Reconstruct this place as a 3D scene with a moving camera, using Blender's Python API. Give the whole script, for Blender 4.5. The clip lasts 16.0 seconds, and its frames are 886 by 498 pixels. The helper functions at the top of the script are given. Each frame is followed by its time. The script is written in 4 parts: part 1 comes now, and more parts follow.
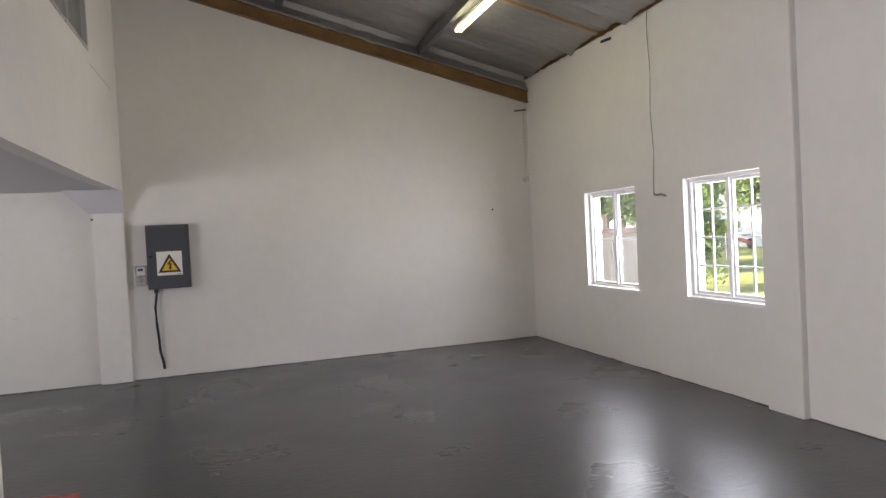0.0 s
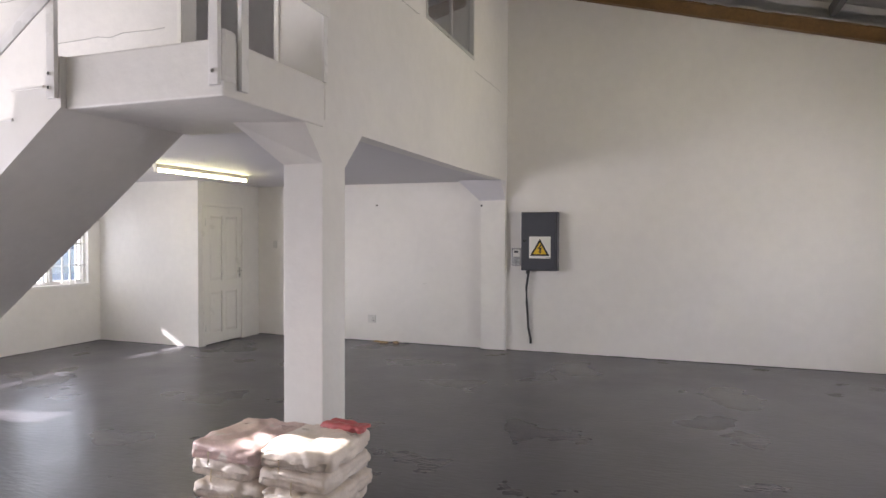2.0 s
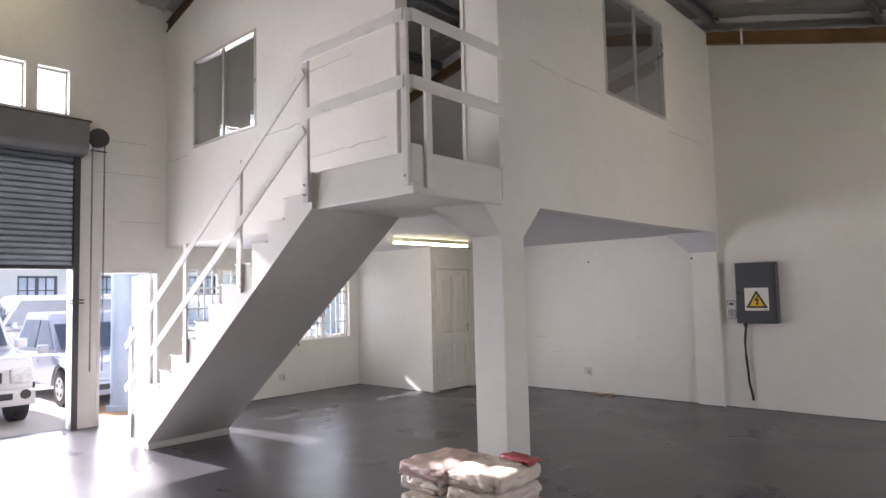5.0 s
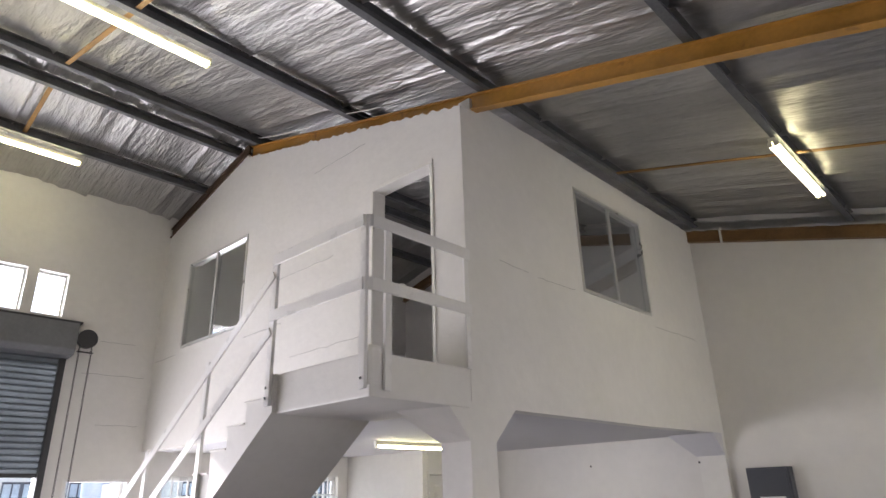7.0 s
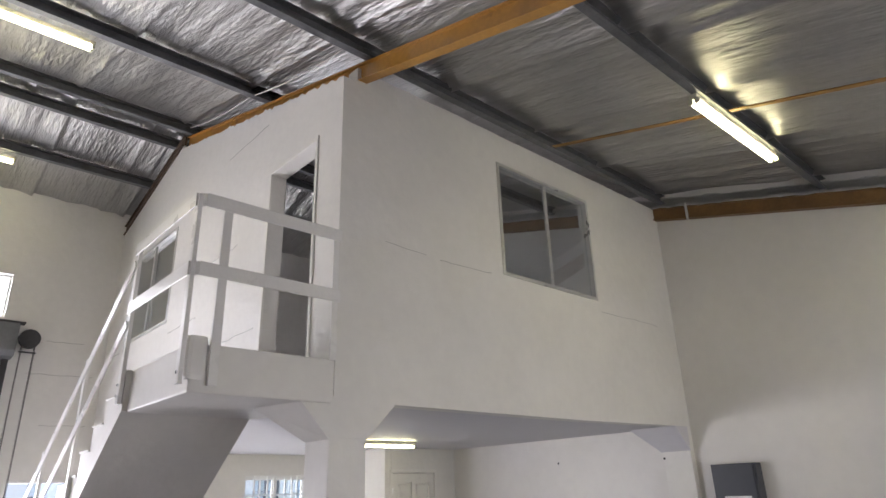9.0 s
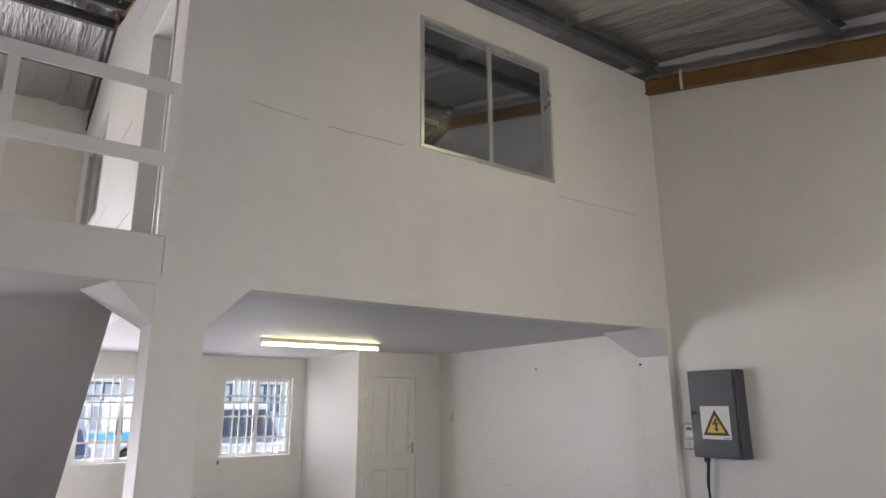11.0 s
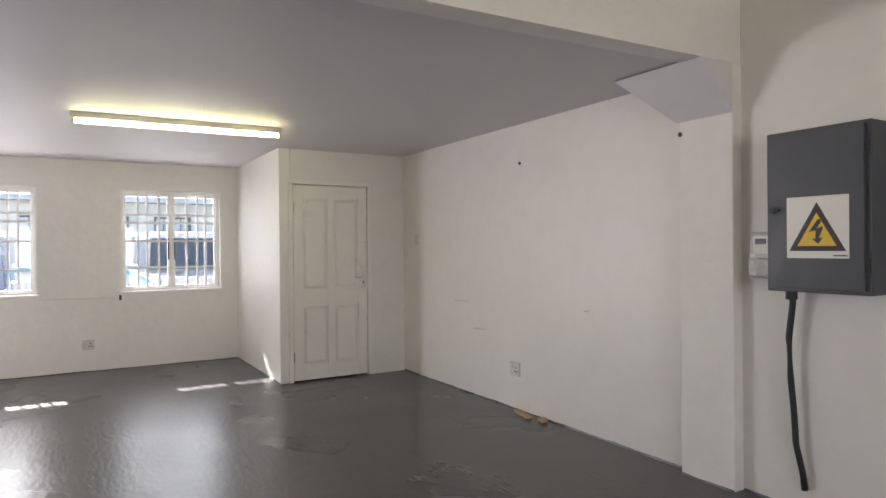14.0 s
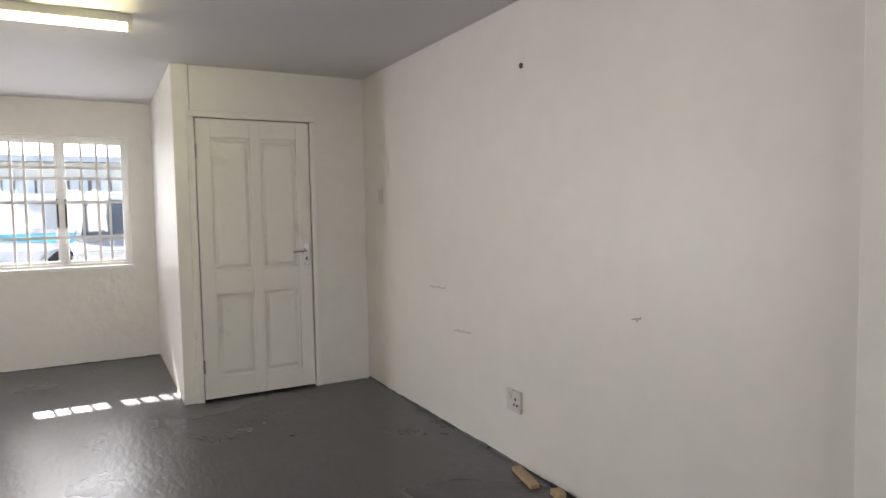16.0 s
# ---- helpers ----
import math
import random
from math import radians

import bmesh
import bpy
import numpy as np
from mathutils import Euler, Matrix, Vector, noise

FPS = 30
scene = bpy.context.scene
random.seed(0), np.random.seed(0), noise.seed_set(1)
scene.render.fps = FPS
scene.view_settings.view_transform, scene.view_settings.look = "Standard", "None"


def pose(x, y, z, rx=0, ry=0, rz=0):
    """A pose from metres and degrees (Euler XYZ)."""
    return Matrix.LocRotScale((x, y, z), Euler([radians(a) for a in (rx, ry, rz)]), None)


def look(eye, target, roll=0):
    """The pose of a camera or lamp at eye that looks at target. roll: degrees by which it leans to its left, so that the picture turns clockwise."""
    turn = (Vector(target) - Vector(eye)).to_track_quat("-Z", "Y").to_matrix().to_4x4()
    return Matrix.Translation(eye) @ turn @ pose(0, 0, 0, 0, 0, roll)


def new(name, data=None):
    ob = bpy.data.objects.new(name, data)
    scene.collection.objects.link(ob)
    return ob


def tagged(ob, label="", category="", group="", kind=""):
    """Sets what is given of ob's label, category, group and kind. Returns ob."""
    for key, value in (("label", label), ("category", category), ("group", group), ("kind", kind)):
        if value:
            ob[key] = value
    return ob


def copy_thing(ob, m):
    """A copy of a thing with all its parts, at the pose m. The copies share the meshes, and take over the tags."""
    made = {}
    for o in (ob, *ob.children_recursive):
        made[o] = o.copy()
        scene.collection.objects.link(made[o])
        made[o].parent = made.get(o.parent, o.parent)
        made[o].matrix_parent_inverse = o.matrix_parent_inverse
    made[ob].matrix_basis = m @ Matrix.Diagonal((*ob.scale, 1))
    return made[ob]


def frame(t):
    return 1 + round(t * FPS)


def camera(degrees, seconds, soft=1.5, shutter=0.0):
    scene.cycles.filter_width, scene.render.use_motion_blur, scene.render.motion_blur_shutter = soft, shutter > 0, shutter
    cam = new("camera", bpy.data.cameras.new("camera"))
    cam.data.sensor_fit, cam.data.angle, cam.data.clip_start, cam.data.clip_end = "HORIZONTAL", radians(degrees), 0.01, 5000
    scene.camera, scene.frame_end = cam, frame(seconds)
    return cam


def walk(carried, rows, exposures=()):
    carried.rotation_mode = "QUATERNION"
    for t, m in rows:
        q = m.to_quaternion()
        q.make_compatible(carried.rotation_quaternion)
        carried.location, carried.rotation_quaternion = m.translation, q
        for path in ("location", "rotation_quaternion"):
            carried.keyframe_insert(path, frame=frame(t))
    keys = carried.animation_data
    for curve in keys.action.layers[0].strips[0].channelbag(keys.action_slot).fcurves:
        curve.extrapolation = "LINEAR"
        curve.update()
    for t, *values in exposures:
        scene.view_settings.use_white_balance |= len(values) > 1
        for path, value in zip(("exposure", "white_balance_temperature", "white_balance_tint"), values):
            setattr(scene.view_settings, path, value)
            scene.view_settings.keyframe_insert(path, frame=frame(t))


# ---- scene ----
cam = camera(69.7, 16.0)
PATH = [
    (0, (-0.045, -0.122, 1.647), (0.575, 1.778, 1.601), -3.0),
    (0.5, (0.259, -0.054, 1.625), (0.493, 1.932, 1.589), -2.9),
    (1, (0.5, -0.014, 1.615), (0.382, 1.983, 1.585), -2.0),
    (1.5, (0.703, -0.005, 1.622), (0.273, 1.948, 1.589), -0.4),
    (2, (0.876, -0.071, 1.614), (0.196, 1.809, 1.574), 0.2),
    (2.5, (1.044, -0.206, 1.62), (0.116, 1.566, 1.579), 0.2),
    (3, (1.289, -0.293, 1.601), (0.123, 1.331, 1.559), 0.1),
    (3.2, (1.354, -0.312, 1.607), (0.145, 1.28, 1.56), 0.2),
    (5.3, (1.765, -0.44, 1.658), (0.417, 1.021, 1.872), -1.1),
    (5.5, (1.797, -0.432, 1.657), (0.452, 1.02, 1.946), -1.1),
    (6, (1.857, -0.404, 1.682), (0.532, 1.021, 2.142), -1.3),
    (6.5, (1.898, -0.297, 1.699), (0.602, 1.093, 2.324), -1.5),
    (7, (1.936, -0.084, 1.714), (0.665, 1.279, 2.44), -1.6),
    (7.5, (2.06, 0.19, 1.717), (0.772, 1.524, 2.468), -1.6),
    (8, (2.255, 0.507, 1.726), (0.932, 1.806, 2.476), -1.6),
    (8.5, (2.399, 0.883, 1.726), (1.047, 2.155, 2.471), -1.7),
    (8.7, (2.469, 1.024, 1.737), (1.109, 2.292, 2.473), -1.8),
    (11, (2.684, 2.895, 1.63), (1.108, 4.029, 2.109), -0.3),
    (11.5, (2.478, 3.353, 1.606), (0.858, 4.463, 1.986), -0.7),
    (12, (2.153, 3.772, 1.549), (0.513, 4.88, 1.843), -0.6),
    (12.5, (1.838, 4.174, 1.513), (0.188, 5.284, 1.723), -0.7),
    (13, (1.552, 4.674, 1.458), (-0.131, 5.745, 1.599), -0.2),
    (13.5, (1.208, 5.065, 1.409), (-0.492, 6.117, 1.47), -0.2),
    (14, (0.882, 5.445, 1.386), (-0.84, 6.464, 1.379), -0.5),
    (14.5, (0.513, 5.814, 1.35), (-1.214, 6.822, 1.312), -0.6),
    (15, (0.14, 6.18, 1.339), (-1.587, 7.187, 1.263), -0.9),
    (15.5, (-0.269, 6.512, 1.344), (-2.007, 7.496, 1.241), -1.0),
    (16, (-0.717, 6.801, 1.368), (-2.469, 7.758, 1.242), -1.0),
]
walk(cam, [(t, look(eye, target, roll)) for t, eye, target, roll in PATH], [(0.0, 1.8, 6180, 18), (1.5, 2.05, 6230, 19), (3.0, 1.77, 6230, 21), (5.5, 1.63, 6230, 20), (8.5, 1.85, 6080, 17), (11.0, 1.72, 6150, 18), (12.2, 1.66, 6250, 18), (13.5, 1.83, 6380, 17), (16.0, 1.94, 6450, 15)])

# ---- light ----
SUN_DIR = Vector((1.0, 0.2, -0.61)).normalized()
sun_data = bpy.data.lights.new("sun", "SUN")
sun_data.energy, sun_data.angle, sun_data.color = 5.0, radians(0.6), (1.0, 0.95, 0.88)
sun = new("sun", sun_data)
sun.rotation_euler = SUN_DIR.to_track_quat("-Z", "Y").to_euler()
world = bpy.data.worlds.new("world")
scene.world = world
world.use_nodes = True
wn = world.node_tree.nodes
sky = wn.new("ShaderNodeTexSky")
sky.sky_type, sky.sun_disc = "NISHITA", False
sky.sun_elevation, sky.sun_rotation = math.asin(-SUN_DIR.z), math.atan2(-SUN_DIR.x, -SUN_DIR.y)
world.node_tree.links.new(sky.outputs[0], wn["Background"].inputs[0])
wn["Background"].inputs[1].default_value = 0.15


def skylight(name, at, target, w, h, power, colour=(1.0, 0.97, 0.955)):
    """The sky's light through an opening."""
    d = bpy.data.lights.new(name, "AREA")
    d.shape, d.size, d.size_y, d.energy, d.color = "RECTANGLE", w, h, power, colour
    new(name, d).matrix_basis = look(at, target)


skylight("skylight_roller_door", (-7.65, -0.1, 1.05), (0, -0.1, 1.6), 5.1, 2.0, 112)
skylight("skylight_doorway", (-7.75, 3.2, 1.0), (0, 3.2, 1.2), 0.75, 1.9, 10)
skylight("skylight_west_window", (-7.66, 4.6, 1.48), (0, 4.6, 1.2), 1.0, 1.1, 8)
skylight("skylight_west_window", (-7.66, 6.55, 1.48), (0, 6.0, 0.6), 1.0, 1.1, 5)
skylight("skylight_east_window", (4.56, 6.6, 1.48), (0, 6.6, 1.2), 1.0, 1.1, 15)
skylight("skylight_east_window", (4.56, 4.72, 1.48), (0, 4.72, 1.2), 1.0, 1.1, 15)
skylight("skylight_high_windows", (-7.7, 1.0, 4.38), (0, 1.0, 3.4), 2.8, 0.5, 14)
# fill for the upper room, set in an assumed window
skylight("skylight_upper_window", (-7.66, 5.0, 3.92), (0, 5.0, 3.8), 0.8, 0.8, 26)


# ---- materials ----
def mat(name, base, rough=0.6, metal=0.0, vary=0.12, scale=3.0, bump=0.1, bscale=40.0, rvary=0.1, spec=0.5, second=None, patchy=0.0, dist=0.01, each=0.0, stretch=None):
    """A surface with colour variation at two scales, roughness variation and fine relief, in metres."""
    m = bpy.data.materials.new(name)
    m.use_nodes = True
    n, l = m.node_tree.nodes, m.node_tree.links
    p = n["Principled BSDF"]
    co = n.new("ShaderNodeTexCoord")
    big, fine, rel = (n.new("ShaderNodeTexNoise") for _ in range(3))
    for t, s, d in ((big, scale, 5), (fine, scale * 9, 4), (rel, bscale, 5)):
        t.inputs["Scale"].default_value, t.inputs["Detail"].default_value = s, d
        l.new(co.outputs["Object"], t.inputs["Vector"])
    if stretch:
        mp = n.new("ShaderNodeMapping")
        mp.inputs["Scale"].default_value = stretch
        l.new(co.outputs["Object"], mp.inputs[0])
        l.new(mp.outputs[0], rel.inputs["Vector"])
    mix = n.new("ShaderNodeMix")
    mix.data_type = "RGBA"
    mix.inputs[6].default_value = (*[max(0, c * (1 - vary)) for c in base], 1)
    mix.inputs[7].default_value = (*[min(1, c * (1 + vary)) for c in base], 1)
    add = n.new("ShaderNodeMath")
    add.operation = "MULTIPLY_ADD"
    add.inputs[1].default_value = 0.35
    l.new(fine.outputs[0], add.inputs[0])
    half = n.new("ShaderNodeMath")
    half.operation = "MULTIPLY"
    half.inputs[1].default_value = 0.65
    l.new(big.outputs[0], half.inputs[0])
    l.new(half.outputs[0], add.inputs[2])
    ramp = n.new("ShaderNodeMapRange")
    ramp.interpolation_type = "SMOOTHSTEP"
    ramp.inputs[1].default_value, ramp.inputs[2].default_value = 0.25, 0.75
    l.new(add.outputs[0], ramp.inputs[0])
    l.new(ramp.outputs[0], mix.inputs[0])
    colour = mix.outputs[2]
    if second:
        blot = n.new("ShaderNodeTexNoise")
        blot.inputs["Scale"].default_value, blot.inputs["Detail"].default_value = scale * 1.7, 8
        l.new(co.outputs["Object"], blot.inputs["Vector"])
        lim = n.new("ShaderNodeMapRange")
        lim.inputs[1].default_value, lim.inputs[2].default_value = 0.62 - patchy, 0.72 - patchy
        l.new(blot.outputs[0], lim.inputs[0])
        over = n.new("ShaderNodeMix")
        over.data_type = "RGBA"
        over.inputs[7].default_value = (*second, 1)
        l.new(lim.outputs[0], over.inputs[0])
        l.new(colour, over.inputs[6])
        colour = over.outputs[2]
    if each:
        info = n.new("ShaderNodeObjectInfo")
        hsv = n.new("ShaderNodeHueSaturation")
        rng = n.new("ShaderNodeMapRange")
        rng.inputs[3].default_value, rng.inputs[4].default_value = 1 - each, 1 + each
        l.new(info.outputs["Random"], rng.inputs[0])
        l.new(rng.outputs[0], hsv.inputs["Value"])
        l.new(colour, hsv.inputs["Color"])
        colour = hsv.outputs[0]
    l.new(colour, p.inputs["Base Color"])
    rr = n.new("ShaderNodeMapRange")
    rr.inputs[1].default_value, rr.inputs[2].default_value = 0.3, 0.7
    rr.inputs[3].default_value, rr.inputs[4].default_value = max(0.02, rough - rvary), min(1, rough + rvary)
    l.new(big.outputs[0], rr.inputs[0])
    l.new(rr.outputs[0], p.inputs["Roughness"])
    p.inputs["Metallic"].default_value = metal
    p.inputs["Specular IOR Level"].default_value = spec
    if bump:
        b = n.new("ShaderNodeBump")
        b.inputs["Strength"].default_value, b.inputs["Distance"].default_value = bump, dist
        l.new(rel.outputs[0], b.inputs["Height"])
        l.new(b.outputs[0], p.inputs["Normal"])
    return m


def glow(name, colour, strength):
    m = bpy.data.materials.new(name)
    m.use_nodes = True
    p = m.node_tree.nodes["Principled BSDF"]
    p.inputs["Base Color"].default_value = (0.8, 0.8, 0.75, 1)
    p.inputs["Emission Color"].default_value = (*colour, 1)
    p.inputs["Emission Strength"].default_value = strength
    return m


def glass(name, tint=(0.95, 0.97, 0.97), gloss=0.0):
    """Thin window glass: clear, with a mirror share that grows at grazing view."""
    m = bpy.data.materials.new(name)
    m.use_nodes = True
    n, l = m.node_tree.nodes, m.node_tree.links
    n.remove(n["Principled BSDF"])
    clear, shine, mixer, lw = (n.new("ShaderNode" + k) for k in ("BsdfTransparent", "BsdfGlossy", "MixShader", "LayerWeight"))
    clear.inputs[0].default_value = (*tint, 1)
    shine.inputs["Roughness"].default_value = gloss
    power, share = n.new("ShaderNodeMath"), n.new("ShaderNodeMath")
    power.operation, share.operation = "POWER", "MULTIPLY_ADD"
    power.inputs[1].default_value, share.inputs[1].default_value, share.inputs[2].default_value = 2.6, 0.8, 0.04
    l.new(lw.outputs["Facing"], power.inputs[0])
    l.new(power.outputs[0], share.inputs[0])
    l.new(share.outputs[0], mixer.inputs[0])
    l.new(clear.outputs[0], mixer.inputs[1])
    l.new(shine.outputs[0], mixer.inputs[2])
    l.new(mixer.outputs[0], n["Material Output"].inputs[0])
    return m


M_WALL = mat("white_wall_paint", (0.74, 0.72, 0.685), 0.42, vary=0.045, scale=0.9, bump=0.25, bscale=14, rvary=0.08, dist=0.006)
M_WALL_B = mat("white_plaster_paint", (0.76, 0.745, 0.71), 0.5, vary=0.05, scale=1.2, bump=0.6, bscale=10, dist=0.008)
M_SOFFIT = mat("grey_white_soffit", (0.66, 0.65, 0.67), 0.6, vary=0.03, scale=1.5, bump=0.2, bscale=10, dist=0.006)
M_FLOOR = mat("dark_grey_floor_paint", (0.077, 0.074, 0.085), 0.31, vary=0.2, scale=1.1, bump=0.28, bscale=13, rvary=0.07, dist=0.01, spec=0.6, stretch=(0.8, 2.2, 1.0))
M_RAIL = mat("white_gloss_paint", (0.80, 0.79, 0.77), 0.32, vary=0.04, scale=4, bump=0.1, bscale=60)
M_DOOR = mat("white_door_enamel", (0.78, 0.765, 0.72), 0.35, vary=0.025, scale=3, bump=0.06, bscale=50)
M_OCHRE = mat("ochre_steel_paint", (0.46, 0.235, 0.042), 0.42, vary=0.2, scale=3, bump=0.12, bscale=40, second=(0.22, 0.10, 0.03), patchy=-0.03)
M_BROWN = mat("brown_rust_primer", (0.20, 0.11, 0.04), 0.55, vary=0.25, scale=4, bump=0.15, bscale=40)
# brown darkened in the colour itself, for a rafter seen in silhouette
M_BROWN_SILHOUETTE = mat("brown_primer_in_silhouette", (0.085, 0.052, 0.03), 0.6, vary=0.3, scale=5, bump=0.2, bscale=40)
M_SKIRT = mat("gathered_foil_edge", (0.60, 0.60, 0.59), 0.42, metal=0.25, vary=0.12, scale=6, bump=0.6, bscale=18, dist=0.02)
M_PURLIN = mat("dull_galvanised_steel", (0.15, 0.153, 0.158), 0.5, metal=0.35, vary=0.3, scale=5, bump=0.1, bscale=60)
M_STRAP = mat("ochre_strap_steel", (0.36, 0.20, 0.055), 0.55, vary=0.3, scale=6)
M_ALU = mat("aluminium_frame", (0.62, 0.62, 0.6), 0.35, metal=0.6, vary=0.08, scale=8, bump=0.03)
M_FRAME = mat("white_window_enamel", (0.79, 0.785, 0.77), 0.35, vary=0.04, scale=6, bump=0.08, bscale=70)
M_BOXGREY = mat("charcoal_powder_coat", (0.058, 0.062, 0.076), 0.42, vary=0.1, scale=7, bump=0.05, bscale=200)
M_BLACK = mat("black_rubber", (0.015, 0.015, 0.016), 0.45, vary=0.2, scale=10)
M_YELLOW = mat("sign_yellow", (0.80, 0.52, 0.03), 0.4, vary=0.04, bump=0)
M_SIGN = mat("sign_white", (0.80, 0.79, 0.75), 0.4, vary=0.05, scale=9, bump=0)
M_INK = mat("sign_black", (0.02, 0.017, 0.015), 0.45, bump=0)
M_PLASTIC = mat("white_plastic", (0.60, 0.59, 0.56), 0.3, vary=0.03, bump=0)
M_METER = mat("clear_grey_meter_plastic", (0.45, 0.45, 0.45), 0.22, vary=0.35, scale=25, bump=0.4, bscale=45)
M_CHROME = mat("chrome", (0.72, 0.72, 0.72), 0.15, metal=1.0, vary=0.05, bump=0)
M_ROLLER = mat("grey_galvanised_shutter", (0.17, 0.185, 0.195), 0.5, metal=0.25, vary=0.15, scale=3, bump=0.05)
M_ROLLBOX = mat("grey_painted_steel", (0.17, 0.175, 0.18), 0.5, vary=0.15, scale=3, bump=0.05)
M_STEEL = mat("dark_steel", (0.06, 0.06, 0.062), 0.45, metal=0.5, vary=0.2, bump=0.05)
M_TUBE = glow("fluorescent_tube", (1.0, 0.91, 0.5), 5.0)
M_TUBE_LOW = glow("fluorescent_tube_low", (1.0, 0.92, 0.5), 11.0)
M_FITTING = mat("fitting_enamel", (0.72, 0.70, 0.58), 0.4, vary=0.04, bump=0)
M_GLASS = glass("clear_glass")
M_HAZE = mat("frosted_film", (0.8, 0.82, 0.84), 0.3)
M_BAGW = mat("cream_woven_bag", (0.72, 0.64, 0.56), 0.36, vary=0.13, scale=7, bump=0.5, bscale=20, second=(0.56, 0.44, 0.36), patchy=-0.05, dist=0.014, each=0.1)
M_BAGP = mat("pinkish_woven_bag", (0.73, 0.55, 0.51), 0.36, vary=0.15, scale=7, bump=0.5, bscale=20, second=(0.74, 0.66, 0.60), patchy=0.03, dist=0.014, each=0.08)
M_BAGR = mat("red_plastic_bag", (0.48, 0.10, 0.10), 0.4, vary=0.2, scale=12, bump=0.4, bscale=30, dist=0.02)
M_ROPE = mat("cream_twine", (0.72, 0.62, 0.45), 0.7)
M_WOODBIT = mat("raw_wood", (0.42, 0.30, 0.17), 0.7, vary=0.2, scale=12)

# crinkled reflective foil
M_FOIL = mat("crinkled_silver_foil", (0.46, 0.455, 0.445), 0.34, metal=0.8, vary=0.12, scale=1.6, bump=0.9, bscale=12.0, rvary=0.05, dist=0.03, stretch=(0.26, 1.9, 1.0))


# ---- mesh helpers ----
def link(name, bm, material, parent=None, smooth=False):
    me = bpy.data.meshes.new(name)
    bm.normal_update()
    bm.to_mesh(me)
    bm.free()
    if smooth:
        me.polygons.foreach_set("use_smooth", [True] * len(me.polygons))
    me.materials.append(material)
    ob = new(name, me)
    if parent:
        ob.parent = parent
    return ob


def part(name, bm, material, parent, label="", smooth=False):
    ob = link(name, bm, material, parent, smooth)
    if label:
        ob["label"] = label
    return ob


def empty(name, label="", category="", group="", kind="", at=(0, 0, 0)):
    ob = new(name)
    ob.empty_display_size = 0.1
    ob.location = at
    return tagged(ob, label, category, group, kind)


def struct(name, bm, material, label, smooth=False):
    return tagged(link(name, bm, material, None, smooth), label, name.split("_")[0], kind="structure")


def box(x0, x1, y0, y1, z0, z1, bev=0.0, bm=None):
    own = bmesh.new()
    bmesh.ops.create_cube(own, size=1, matrix=Matrix.Translation(((x0 + x1) / 2, (y0 + y1) / 2, (z0 + z1) / 2)) @ Matrix.Diagonal((x1 - x0, y1 - y0, z1 - z0, 1)))
    if bev:
        bmesh.ops.bevel(own, geom=own.edges[:], offset=bev, segments=2, affect="EDGES", profile=0.6)
    return own if bm is None else merge(bm, own)


def merge(bm, other):
    me = bpy.data.meshes.new("tmp")
    other.to_mesh(me)
    other.free()
    bm.from_mesh(me)
    bpy.data.meshes.remove(me)
    return bm


def prism(pts, axis, a, b, bev=0.0):
    """A polygon in the plane across the axis, drawn out from a to b. For axis x: (y, z), for y: (x, z), for z: (x, y)."""
    bm = bmesh.new()
    def at(p, v):
        return {"x": (v, p[0], p[1]), "y": (p[0], v, p[1]), "z": (p[0], p[1], v)}[axis]
    lo, hi = [bm.verts.new(at(p, a)) for p in pts], [bm.verts.new(at(p, b)) for p in pts]
    bm.faces.new(lo)
    bm.faces.new(hi[::-1])
    for i in range(len(pts)):
        j = (i + 1) % len(pts)
        bm.faces.new((lo[i], lo[j], hi[j], hi[i]))
    bmesh.ops.recalc_face_normals(bm, faces=bm.faces[:])
    if bev:
        bmesh.ops.bevel(bm, geom=bm.edges[:], offset=bev, segments=2, affect="EDGES")
    return bm


def rod(a, b, r, seg=12, r2=None):
    a, b = Vector(a), Vector(b)
    bm = bmesh.new()
    m = Matrix.Translation((a + b) / 2) @ (b - a).to_track_quat("Z", "Y").to_matrix().to_4x4()
    bmesh.ops.create_cone(bm, cap_ends=True, segments=seg, radius1=r, radius2=r if r2 is None else r2, depth=(b - a).length, matrix=m)
    return bm


def bar(a, b, w, h, side=(0, 0, 1), bev=0.003):
    """A flat bar from a to b, w across the side vector, h along it."""
    a, b = Vector(a), Vector(b)
    d = (b - a).normalized()
    s = Vector(side)
    s = (s - d * s.dot(d)).normalized()
    o = d.cross(s)
    bm = bmesh.new()
    m = Matrix((d, o, s)).transposed().to_4x4()
    m.translation = (a + b) / 2
    bmesh.ops.create_cube(bm, size=1, matrix=m @ Matrix.Diagonal(((b - a).length, w, h, 1)))
    if bev:
        bmesh.ops.bevel(bm, geom=bm.edges[:], offset=bev, segments=1, affect="EDGES")
    return bm


def tube(points, r, seg=8):
    """A round cable through the points."""
    bm = bmesh.new()
    rings = []
    pts = [Vector(p) for p in points]
    for i, p in enumerate(pts):
        d = (pts[min(i + 1, len(pts) - 1)] - pts[max(i - 1, 0)]).normalized()
        q = d.to_track_quat("Z", "Y")
        rings.append([bm.verts.new(p + q @ Vector((r * math.cos(6.2832 * k / seg), r * math.sin(6.2832 * k / seg), 0))) for k in range(seg)])
    for a, b in zip(rings, rings[1:]):
        for k in range(seg):
            bm.faces.new((a[k], a[(k + 1) % seg], b[(k + 1) % seg], b[k]))
    bm.faces.new(rings[0][::-1])
    bm.faces.new(rings[-1])
    return bm


